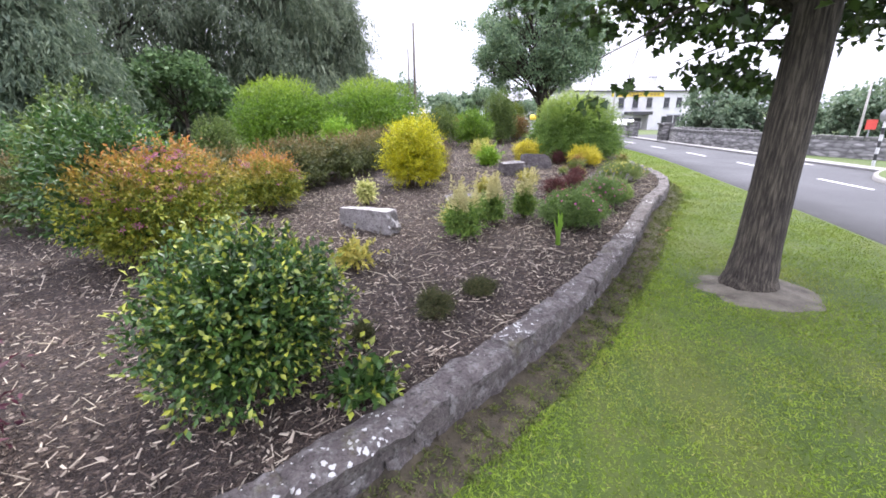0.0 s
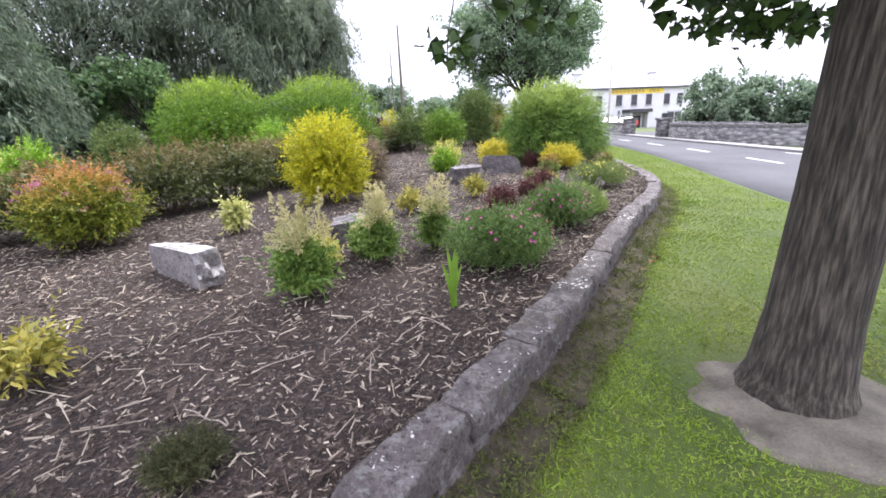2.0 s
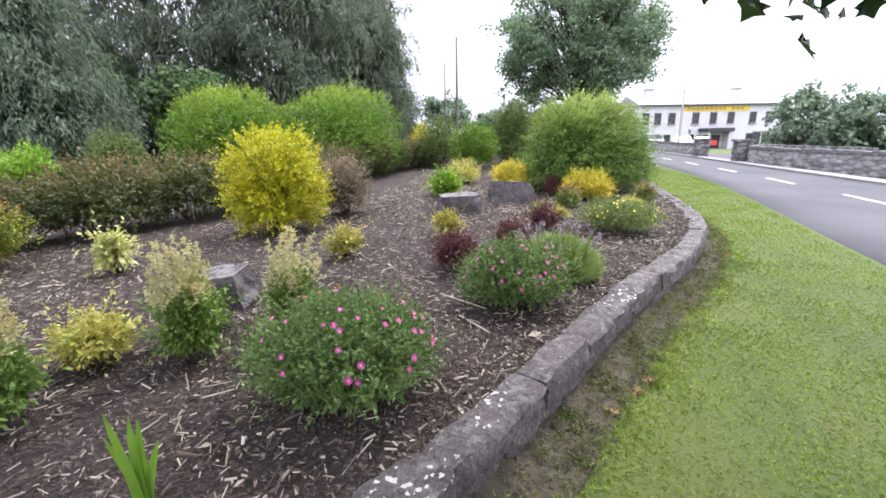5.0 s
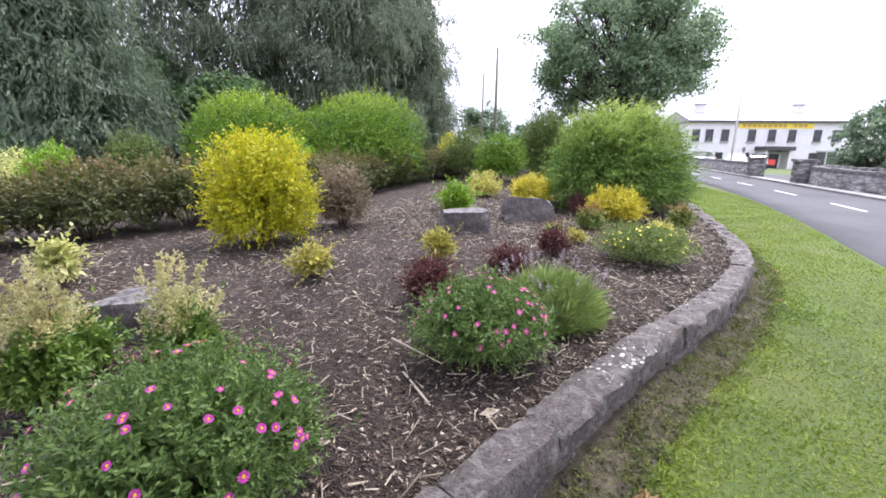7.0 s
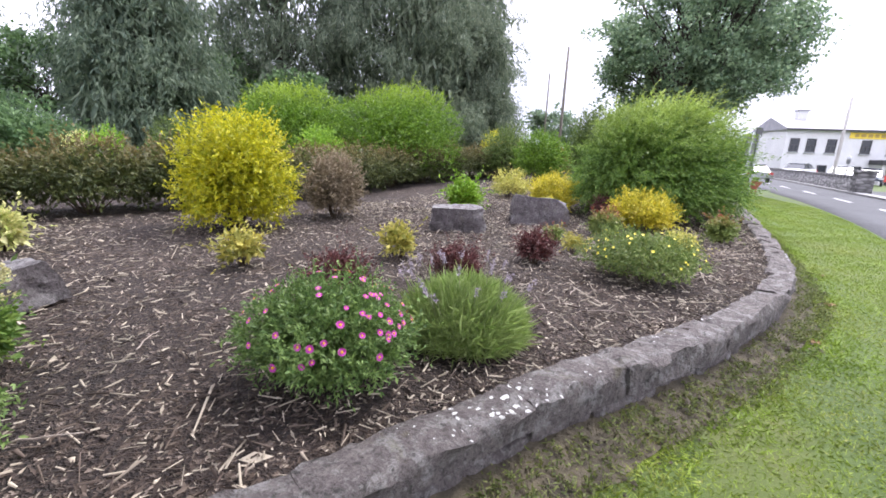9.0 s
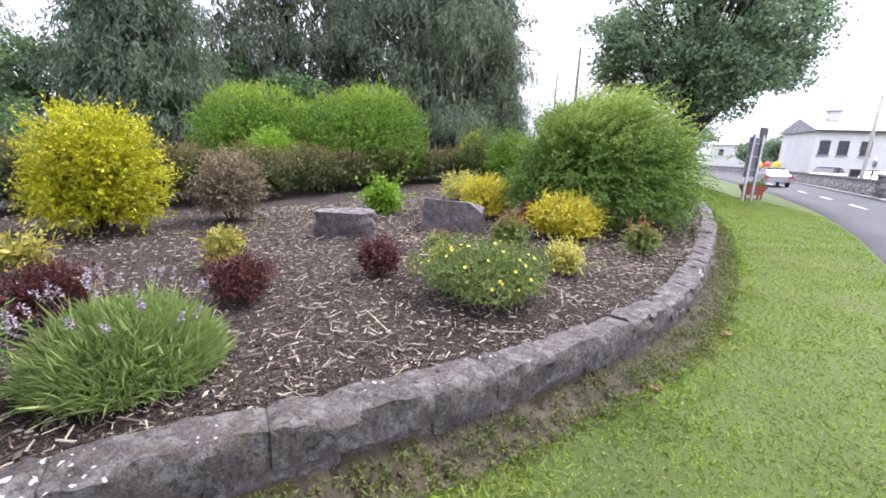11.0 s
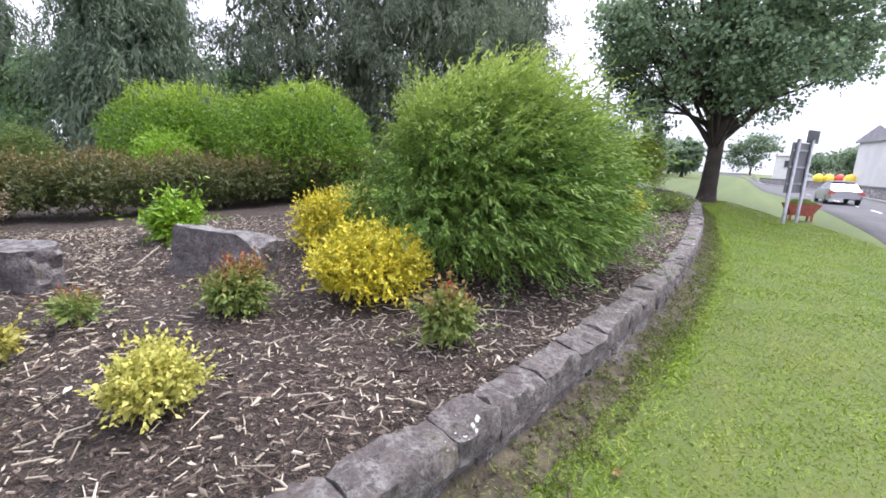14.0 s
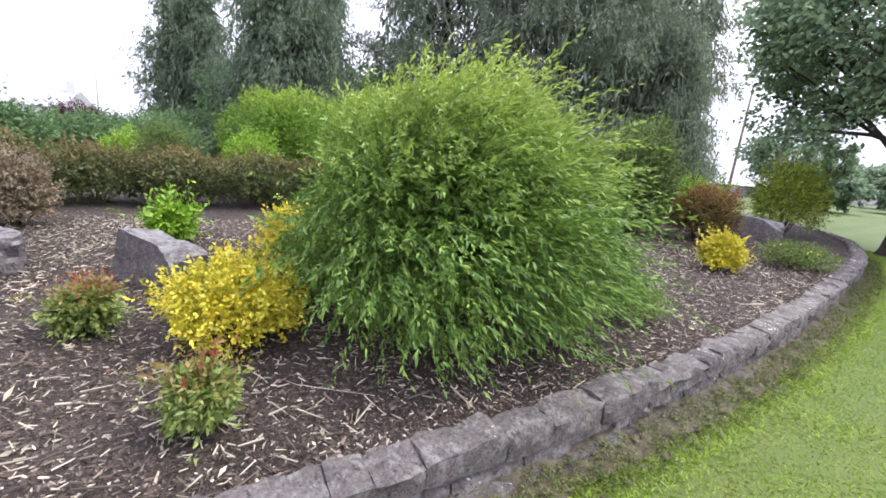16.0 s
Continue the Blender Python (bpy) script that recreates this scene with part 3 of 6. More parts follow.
def wall_run(name, s0, s1, inner, outer, z0, z1, material, rough, taper=0.0, seed=0):
    """A stone that follows the wall's line from s0 to s1 metres, with uneven faces and worn edges."""
    n = max(3, int((s1 - s0) / 0.05) + 1)
    s = np.linspace(s0, s1, n)
    k = s / 0.1
    cx, cy = np.interp(k, np.arange(len(WALL)), WALL[:, 0]), np.interp(k, np.arange(len(WALL)), WALL[:, 1])
    ox, oy = np.interp(k, np.arange(len(WALL)), WALL_OUT[:, 0]), np.interp(k, np.arange(len(WALL)), WALL_OUT[:, 1])
    hz = z1 - z0
    prof = [(inner, 0), (inner, 0.8), (inner + 0.02, 1.0), ((inner + outer) / 2, 1.02), (outer - 0.025, 1.0), (outer, 0.82), (outer + taper * 0.5, 0.4), (outer + taper, 0)]
    rows = []
    for i in range(n):
        end = 0.012 if i in (0, n - 1) else 0.0
        for j, (o, h) in enumerate(prof):
            q = Vector((s[i] * 5 + seed * 3.1, j * 0.9, seed))
            wob = noise.noise(q) * rough + noise.noise(q * 3.3) * rough * 0.45
            oo = o + wob * (0.7 if 0 < j < 7 else 0.3) - (end if o > (inner + outer) / 2 else -end)
            zz = z0 + hz * h + ((noise.noise(q + Vector((9, 0, 0))) * 0.75 + noise.noise(q * 3.7 + Vector((4, 0, 0))) * 0.35) * rough - end if h > 0.3 else 0)
            rows.append((cx[i] + ox[i] * oo, cy[i] + oy[i] * oo, zz + rise(cy[i])))
    v = np.array(rows)
    kk = len(prof)
    f = []
    for i in range(n - 1):
        for j in range(kk - 1):
            a = i * kk + j
            f.append((a, a + 1, a + kk + 1, a + kk))
    me = bpy.data.meshes.new(name)
    me.from_pydata(v.tolist(), [], [tuple(reversed(q)) for q in f] + [tuple(range(kk)), tuple(reversed(range((n - 1) * kk, n * kk)))])
    me.materials.append(material)
    for poly in me.polygons:
        poly.use_smooth = True
    me.set_sharp_from_angle(angle=radians(50))
    return me


garden_wall = thing("garden_wall", 0, 0, 0, "low curved grey stone wall with pale lichen", "wall", kind="structure")
wall_length = (len(WALL) - 1) * 0.1
part("mortar", wall_run("mortar", 0.0, wall_length, -0.2, -0.03, -0.12, TOP - 0.035, M["mortar"], 0.01), garden_wall, "recessed crumbling mortar core")
s, i = 0.0, 0
while s < wall_length - 0.8:
    old = s > 15.5      # the far stretch is of small crumbling stones
    run = float(RNG.uniform(0.2, 0.55) if old else RNG.uniform(0.5, 1.5))
    part("coping_stone", wall_run("coping_stone", s + 0.002, s + run - 0.002, -0.235 + RNG.uniform(-0.02, 0.02), RNG.uniform(0.008, 0.026), TOP - RNG.uniform(0.13, 0.2), TOP + RNG.uniform(-0.010, 0.008), M["wall_stone"], 0.055 if old else 0.042, 0.0, i), garden_wall)
    s, i = s + run, i + 1
s = 0.2
while s < wall_length - 0.8:
    run = float(RNG.uniform(0.3, 0.75))
    part("face_stone", wall_run("face_stone", s + 0.006, s + run - 0.006, -0.14, RNG.uniform(-0.02, 0.015), -0.1, TOP - RNG.uniform(0.13, 0.17), M["wall_stone"], 0.055, 0.02, i), garden_wall)
    s, i = s + run, i + 1

M["footing"] = lichen_stone("earthy_footing_stone", (0.06, 0.052, 0.047), (0.13, 0.115, 0.105), 0.12, top=1.0, mottle=0.2)
s = 0.0
while s < wall_length - 1.0:
    run = float(RNG.uniform(0.5, 1.1))
    if RNG.random() < 0.5:
        part("footing_stone", wall_run("footing_stone", s, s + run, -0.05, RNG.uniform(0.04, 0.12), -0.15, RNG.uniform(0.0, 0.05), M["footing"], 0.05, 0.04, i), garden_wall)
    s, i = s + run + float(RNG.uniform(0, 0.25)), i + 1

# bare soil along the foot of the wall
M["soil"] = plain_material("bare_soil", (0.034, 0.028, 0.018), (0.105, 0.088, 0.055), 9, 0.95, 0, 1.0, 70)
edge = np.array([np.interp(WALL[k, 1], (8, 12), (0.26, 0.17)) + 0.10 * noise.noise(Vector((k * 0.13, 3, 0))) + 0.04 * noise.noise(Vector((k * 0.5, 8, 0))) for k in range(len(WALL))])[:, None]
def soil_strip():
    """Soil banked against the wall's foot and running out under the grass."""
    cols = 7
    t = np.linspace(0, 1, cols)[None, :, None]
    xy = (WALL - WALL_OUT * 0.05)[:, None] * (1 - t) + (WALL + WALL_OUT * (edge + 0.06))[:, None] * t
    lump = np.array([[noise.noise(Vector((q[0] * 4, q[1] * 4, 5))) * 0.018 for q in row] for row in xy])
    z = land(xy[..., 0], xy[..., 1]) + 0.006 + (BANK + lump) * (1 - t[..., 0]) ** 1.4
    v = np.concatenate([xy, z[..., None]], -1).reshape(-1, 3)
    i = np.arange(len(WALL) - 1)[:, None] * cols + np.arange(cols - 1)[None]
    return np_mesh("soil_strip", v, np.stack([i, i + 1, i + cols + 1, i + cols], -1).reshape(-1, 4), M["soil"], smooth=True)


BANK = 0.075
tagged(new("soil_strip", soil_strip()), "bank of bare brown soil at the wall's foot", "soil", kind="structure")


def clods(count):
    """Small crumbs of soil and stone lying along the wall's foot."""
    k = RNG.integers(0, len(WALL) - 60, count)
    xy = WALL[k] + WALL_OUT[k] * (0.02 + 0.34 * RNG.random((count, 1)) ** 1.3) + RNG.normal(size=(count, 2)) * 0.03
    r = 0.006 * RNG.lognormal(0, 0.55, count)[:, None]
    c = np.concatenate([xy, (land(xy[:, 0], xy[:, 1]) + 0.01 + 0.075 * np.clip(1 - (beside_wall(xy) + 0.05) / 0.4, 0, 1) ** 1.4)[:, None]], 1)
    d = np.array([(1, 0, 0), (0, 1, 0), (-1, 0, 0), (0, -1, 0), (0, 0, 1)], float)
    v = (c[:, None] + d[None] * r[:, None] * RNG.uniform(0.6, 1.5, (count, 5, 1)) + RNG.normal(size=(count, 5, 3)) * r[:, None] * 0.2).reshape(-1, 3)
    b = np.arange(count)[:, None] * 5
    f = np.concatenate([b + q for q in ([0, 1, 4], [1, 2, 4], [2, 3, 4], [3, 0, 4])], 1).reshape(-1, 3)
    return np_mesh("soil_crumbs", v, f, M["soil"])


tagged(new("soil_crumbs", clods(9000)), "crumbs of brown soil along the wall's foot", "soil", kind="stuff")

M["weed"] = leaf_material("small_weed_leaf", (0.06, 0.09, 0.02), (0.17, 0.2, 0.05), (0.2, 0.17, 0.07), 0.6)


def weeds(count, each):
    """Low weeds and moss, in small rosettes on the soil along the wall's foot."""
    k = RNG.integers(10, len(WALL) - 80, count)
    xy = WALL[k] + WALL_OUT[k] * (0.05 + 0.3 * RNG.random((count, 1)))
    xy = np.repeat(xy, each, 0) + RNG.normal(size=(count * each, 2)) * 0.025
    at = np.concatenate([xy, (land(xy[:, 0], xy[:, 1]) + 0.012 + 0.014 * RNG.random(len(xy)) + 0.075 * np.clip(1 - (beside_wall(xy) + 0.05) / 0.4, 0, 1) ** 1.4)[:, None]], 1)
    way = RNG.normal(size=at.shape) * [1, 1, 0.5] + [0, 0, 0.35]
    return leaf_mesh("weeds", at, way, 0.025 * RNG.lognormal(0, 0.35, len(at)), 0.011, M["weed"], np.clip(RNG.random(len(at)) - 0.6, 0, 1))


tagged(new("weeds", weeds(2300, 14)), "low green weeds and moss on bare soil", "weeds", kind="stuff")


# ---- planting in the bed ----
shrub("holly_bush", -1.3, 2.29, 1.16, 1.02, M["holly"], 12500, 0.043, "variegated holly bush with glossy green and yellow leaves", young=0.19, slim=0.55)
spiraea_1 = shrub("spiraea", -3.45, 4.65, 1.75, 1.4, M["spiraea"], 15000, 0.05, "large rounded spiraea with orange tips and pink flowers", young=0.42, young_top=True)
spiraea_2 = shrub("spiraea", -3.57, 7.65, 1.34, 1, M["spiraea"], 10000, 0.05, "rounded spiraea with orange and red young leaves", young=0.45, young_top=True)
shrub("golden_shrub", -1.11, 10.32, 1.47, 1.56, M["gold"], 14000, 0.055, "dense upright shrub with bright golden yellow leaves", lump=(40, 18, 0.18), low=-0.75, full=2.35)
shrub("dry_shrub", -0.72, 11.9, 1, 1.06, M["greybrown"], 7000, 0.045, "grey-brown twiggy shrub with dry leaves", low=-0.7)
HEDGE = smooth_line([(-6.6, 6.4), (-5.0, 8.2), (-3.9, 10.0), (-3.3, 12.0), (-3.0, 14.2), (-2.9, 17.0), (-2.2, 21.0), (-1.2, 24.0)], 1.45)
for i, (hx, hy) in enumerate(HEDGE):
    shrub("hedge_shrub", float(hx), float(hy), 1.9, 1.16 + 0.07 * math.sin(i * 2.1), M["hedge"], 5600, 0.066, "dark green hedging shrub with brown young tips", young=0.5, young_top=True, low=-0.7, group="row of hedging shrubs", lump=(26, 12, 0.2))
shrub("bright_shrub", -6.85, 17.1, 3.8, 3.08, M["bright"], 30000, 0.072, "tall rounded shrub with bright green leaves", young=0.28, young_top=True, lump=(34, 16, 0.2), z0=0.1, full=2.3)
shrub("bright_shrub", -3.8, 18.9, 4.2, 3.2, M["bright"], 30000, 0.072, "tall rounded shrub with bright green leaves", young=0.28, young_top=True, lump=(34, 16, 0.2), z0=0.1, full=2.3)
shrub("lime_shrub", -4.4, 15.7, 1.39, 1.8, M["lime"], 7000, 0.07, "low light green shrub before taller ones", z0=0.1)
shrub("dark_round_shrub", -7.93, 13.89, 1.59, 1.88, M["shade_green"], 9000, 0.06, "rounded dull green shrub behind the hedge", z0=0.1)
shrub("lime_shrub", -9.61, 12.89, 1.3, 1.53, M["lime"], 6000, 0.07, "low spreading lime green shrub behind the hedge", z0=0.1)
shrub("pale_shrub", -11.0, 13.0, 1.3, 1.4, M["cream"], 3000, 0.06, "pale green variegated shrub behind the hedge", z0=0.1)
shrub("willow_shrub", 4.1, 15.92, 2.9, 2.3, M["willow"], 74000, 0.066, "large domed green shrub with narrow feathery leaves", young=0.5, young_top=True, slim=0.28, low=-0.8, lump=(70, 30, 0.2), rough=0.3, sprig=16, sprig_long=4.6, wind=(0.3, 0.27, -0.3), skirt=0.75, loose=0.62)
shrub("upright_shrub", 2.04, 22.45, 1.7, 2.54, M["shade_green"], 14000, 0.065, "upright green shrub behind the domed one", low=-0.8)
shrub("green_shrub", 0.7, 20.6, 1.8, 1.7, M["bright"], 8000, 0.065, "mid-green rounded shrub at the end of the hedge")
shrub("euonymus", 4.01, 13.92, 1.05, 0.66, M["euonymus"], 7000, 0.036, "mounded yellow variegated euonymus on mulch", slim=0.6)
shrub("euonymus", 2.3, 14.9, 0.95, 0.82, M["euonymus"], 5500, 0.038, "yellow variegated euonymus behind a flat boulder", slim=0.6)
shrub("euonymus", 0.9, 16.7, 1.0, 0.7, M["lemon"], 3500, 0.038, "pale yellow variegated euonymus near the hedge", slim=0.6)
shrub("lime_plant", 0.92, 13.66, 0.56, 0.5, M["lime"], 2400, 0.075, "small bright lime green leafy plant", slim=0.45, depth=0.4, z0=0.38)
potentilla = shrub("potentilla", 4.11, 10.9, 1.22, 0.49, M["potentilla"], 11000, 0.026, "spreading potentilla with yellow flowers", slim=0.4, rough=0.9, lump=(14, 7, 0.45), depth=0.4)
shrub("pale_euonymus", 4.49, 12.08, 0.44, 0.34, M["lemon"], 2200, 0.03, "small pale yellow variegated euonymus", depth=0.5, slim=0.55)
shrub("nandina", 3.53, 13, 0.49, 0.4, M["nandina"], 2200, 0.045, "small green shrub with red young shoots", young=0.42, young_top=True, depth=0.5)
shrub("nandina", 5.11, 13.61, 0.37, 0.41, M["nandina"], 1700, 0.045, "small green shrub with red young shoots by the wall", young=0.42, young_top=True, depth=0.5)
aster_1 = shrub("aster", 1.74, 6.35, 1.0, 0.54, M["aster"], 17000, 0.03, "bushy aster with magenta flowers beside the wall", slim=0.4)
aster_2 = shrub("aster", 2.64, 7.88, 0.86, 0.52, M["aster"], 14000, 0.03, "bushy aster with magenta flowers beside lavender", slim=0.4)
shrub("red_berberis", 1.99, 8.75, 0.56, 0.42, M["berberis"], 3200, 0.028, "small dark red berberis on mulch", depth=0.5)
shrub("red_berberis", 2.57, 9.7, 0.5, 0.38, M["berberis"], 3000, 0.028, "small dark red berberis on mulch", depth=0.5)
shrub("red_berberis", 3, 10.88, 0.46, 0.38, M["berberis"], 2600, 0.028, "small dark red berberis on mulch", depth=0.5)
shrub("yellow_sprig", 0.57, 9, 0.46, 0.42, M["sprig"], 700, 0.05, "sparse yellow-leaved sapling on mulch", depth=0.8, stems=10)
shrub("yellow_sprig", 1.62, 10.2, 0.42, 0.42, M["sprig"], 700, 0.05, "sparse yellow-leaved sapling near boulders", depth=0.8, stems=10)
shrub("yellow_sprig", -1.19, 4.45, 0.48, 0.36, M["sprig"], 500, 0.055, "sparse yellow-leaved sapling on mulch", depth=0.8, stems=10)
shrub("cream_plant", -1.82, 8.11, 0.36, 0.46, M["cream"], 900, 0.06, "small cream variegated plant by the hedge", depth=0.7)
shrub("yellow_mound", -0.05, 6.38, 0.46, 0.34, M["lemon"], 2200, 0.035, "low yellow-green mounded plant", depth=0.4)
shrub("heather", -0.21, 3.31, 0.35, 0.24, M["heather"], 4000, 0.02, "low brown-green heather clump on mulch", slim=0.25)
shrub("heather", 0.2, 3.8, 0.34, 0.15, M["heather"], 3200, 0.02, "low brown-green heather clump on mulch", slim=0.25)
shrub("heather", -0.75, 2.9, 0.17, 0.15, M["heather"], 2200, 0.02, "low brown heather clump on mulch", slim=0.25)
shrub("rust_shrub", 3.04, 23.6, 1.5, 1.29, M["rust"], 9000, 0.05, "rust-red hedging shrub on the far side", young=0.5, young_top=True)
shrub("round_shrub", 3.28, 27.71, 1.88, 2.13, M["round"], 9000, 0.06, "round yellow-green clipped shrub near the wall")
shrub("euonymus", 4.56, 21.03, 0.63, 0.61, M["euonymus"], 4000, 0.045, "yellow variegated euonymus past the domed shrub", slim=0.6)
potentilla_2 = shrub("potentilla", 5.05, 22.76, 1.11, 0.48, M["potentilla"], 4000, 0.035, "low potentilla with few yellow flowers near the wall")


# ---- boulders ----
M["boulder"] = lichen_stone("grey_boulder", (0.065, 0.055, 0.057), (0.14, 0.12, 0.122), 0.3, (0.36, 0.36, 0.345), 1.0, 0.4, 0.25)
M["white_boulder"] = lichen_stone("lichened_boulder", (0.17, 0.155, 0.15), (0.34, 0.32, 0.31), 0.5, (0.66, 0.65, 0.63), 1.0, 0.72, 0.5)


def boulder(x, y, size, turn, label, material, tilt=(0, 0), seed=0):
    bm = bmesh.new()
    bmesh.ops.create_cube(bm, size=1)
    bmesh.ops.subdivide_edges(bm, edges=bm.edges[:], cuts=9, use_grid_fill=True)
    cuts = [(Vector(d).normalized(), float(h)) for d, h in zip(RNG.normal(size=(6, 3)), RNG.uniform(0.54, 0.66, 6))]
    for v in bm.verts:
        p = v.co.copy()
        for d, h in cuts:
            over = p.dot(d) - h
            if over > 0:
                p -= d * over
        q = p * 2.6 + Vector((seed * 7.3, 0, 0))
        p += p.normalized() * (noise.noise(q) * 0.065 + noise.noise(q * 3.1) * 0.04 + noise.noise(q * 9) * 0.014)
        taper = 1 - 0.12 * (p.z + 0.5)
        v.co = Vector((p.x * size[0] * taper, p.y * size[1] * taper, p.z * size[2] * 1.12))
    me = bm_mesh("boulder", bm, material, True)
    me.set_sharp_from_angle(angle=radians(32))
    ob = new("boulder", me)
    ob.matrix_world = pose(x, y, 0.27 + rise(y) + size[2] * 0.46, tilt[0], tilt[1], turn)
    return tagged(ob, label, "boulder")


boulder(-1.39, 6.31, (1.12, 0.28, 0.3), 146, "pale boulder crusted with white lichen on mulch", M["white_boulder"], (0, 3), 1)
boulder(1.5, 12.1, (0.86, 0.42, 0.36), 24, "flat-topped grey boulder on mulch", M["boulder"], (3, 0), 2)
boulder(2.42, 13.5, (1.0, 0.42, 0.44), 28, "grey slab-like boulder before a yellow shrub", M["boulder"], (-8, 4), 3)
boulder(0.02, 7.5, (0.56, 0.4, 0.27), 8, "small tilted grey boulder among pale plumes", M["boulder"], (4, -7), 4)
boulder(3.5, 25.2, (1.2, 0.6, 0.55), 20, "grey boulder before a round clipped shrub", M["boulder"], (0, 5), 5)

# ---- flowers ----
M["magenta"] = plain_material("magenta_petal", (0.40, 0.02, 0.27), (0.56, 0.06, 0.42), 40, 0.5)
M["flower_yellow"] = plain_material("yellow_petal", (0.75, 0.62, 0.03), (0.85, 0.75, 0.08), 40, 0.5)
M["flower_orange"] = plain_material("orange_centre", (0.70, 0.32, 0.03), (0.8, 0.5, 0.06), 80, 0.6)
M["lilac"] = plain_material("lilac_flower", (0.27, 0.22, 0.28), (0.42, 0.37, 0.40), 60, 0.6)
M["pink_tuft"] = leaf_material("pink_flower_tuft", (0.35, 0.10, 0.22), (0.55, 0.22, 0.38), (0.5, 0.2, 0.3), 0.6)


def daisy_mesh(name, petals, radius, wide, petal_material, centre_material):
    bm = bmesh.new()
    for i in range(petals):
        a = 2 * math.pi * i / petals
        d, s = Vector((math.cos(a), math.sin(a), 0)), Vector((-math.sin(a), math.cos(a), 0))
        vs = [bm.verts.new(q) for q in (d * radius * 0.2, d * radius * 0.7 - s * wide / 2 + Vector((0, 0, 0.2 * radius)), d * radius + Vector((0, 0, 0.12 * radius)), d * radius * 0.7 + s * wide / 2 + Vector((0, 0, 0.2 * radius)))]
        bm.faces.new(vs)
    n = len(bm.faces)
    bmesh.ops.create_cone(bm, segments=8, radius1=radius * 0.36, radius2=radius * 0.22, depth=radius * 0.3, cap_ends=True, matrix=Matrix.Translation((0, 0, radius * 0.12)))
    bm.faces.ensure_lookup_table()
    for f in bm.faces[n:]:
        f.material_index = 1
    me = bm_mesh(name, bm, petal_material)
    me.materials.append(centre_material)
    return me


daisy = daisy_mesh("flower", 12, 0.0185, 0.0075, M["magenta"], M["flower_orange"])
buttercup = daisy_mesh("flower", 5, 0.0128, 0.017, M["flower_yellow"], M["flower_yellow"])


def bloom(plant, mesh, count, wide, high, low=0.05, lean=(0, 0, 0), label=""):
    """Single flowers standing on a plant's dome."""
    for d in sphere_dirs(count, low):
        d = unit(d + np.asarray(lean))
        p = Vector((d[0] * wide / 2 * 1.04, d[1] * wide / 2 * 1.04, high * 0.44 + d[2] * high * 0.6))
        turn = Vector(d * [1, 1, 1.3]).to_track_quat("Z", "Y").to_matrix().to_4x4()
        s = float(RNG.uniform(0.75, 1.2))
        part("flower", mesh, plant, label, Matrix.Translation(p) @ turn @ Matrix.Diagonal((s, s, s, 1)))


bloom(aster_1, daisy, 58, 1.03, 0.57, 0.2, (0.12, 0.12, 0.0))
bloom(aster_2, daisy, 84, 0.88, 0.54, 0.1)
bloom(potentilla, buttercup, 64, 1.24, 0.5, 0.15)
bloom(potentilla_2, buttercup, 14, 1.16, 0.50, 0.2)


def tufts(plant, count, wide, high, low):
    """Small pink flower heads on a spiraea, each of many tiny florets."""
    d = sphere_dirs(count, low)
    c = d * [wide / 2, wide / 2, high * 0.58] * 1.02 + [0, 0, high * 0.44]
    at = (c[:, None] + RNG.normal(size=(count, 26, 3)) * [0.028, 0.028, 0.014]).reshape(-1, 3)
    way = RNG.normal(size=at.shape) + [0, 0, 1.0]
    tagged(part("blossom", leaf_mesh("blossom", at, way, 0.018, 0.014, M["pink_tuft"]), plant, "faded pink flower heads"), kind="stuff")


tufts(spiraea_1, 130, 1.36, 1.32, 0.0)
tufts(spiraea_2, 26, 1.40, 0.98, 0.2)


def lavender(x, y, wide, high):
    ob = thing("lavender", x, y, 0.27, "lavender clump with narrow leaves and lilac flower spikes", "lavender")
    n = 36000
    d = sphere_dirs(n, 0.05)
    foot = d * [wide * 0.40, wide * 0.40, high * 0.62] * RNG.uniform(0.35, 1, (n, 1)) ** 0.6
    way = unit(d * [0.8, 0.8, 0.6] + [0, 0, 0.9] + RNG.normal(size=(n, 3)) * 0.6)
    size = RNG.uniform(0.03, 0.105, n) * RNG.lognormal(0, 0.3, n) * high / 0.55
    part("foliage", leaf_mesh("foliage", foot, way, size, 0.0042, M["lavender"], RNG.random(n) * 0.6), ob)
    for i in range(28):
        e = sphere_dirs(1, 0.25)[0]
        b = Vector((e[0] * wide * 0.3, e[1] * wide * 0.3, high * 0.35))
        t = Vector((e[0] * wide * 0.42, e[1] * wide * 0.42, high * (0.58 + 0.36 * e[2] * RNG.uniform(0.7, 1.1))))
        stalk = part("stalk", tube_mesh("stalk", [limb_path(b, t, 0.0018, 0.0012, 0.03, 4)], M["lavender_stalk"], 3), ob)
        up = np.array((t - b).normalized())
        k = 26
        at = np.array(t) + up * RNG.uniform(-0.015, 0.05, (k, 1)) + RNG.normal(size=(k, 3)) * 0.006
        part("flower_head", leaf_mesh("flower_head", at, RNG.normal(size=(k, 3)) + up * 0.8, 0.017, 0.010, M["lilac"]), stalk, "faded lilac flower head")
    return ob


M["lavender_stalk"] = plain_material("lavender_stalk", (0.25, 0.27, 0.16), (0.4, 0.38, 0.26), 30, 0.7)
lavender(3.07, 8.71, 1.05, 0.56)


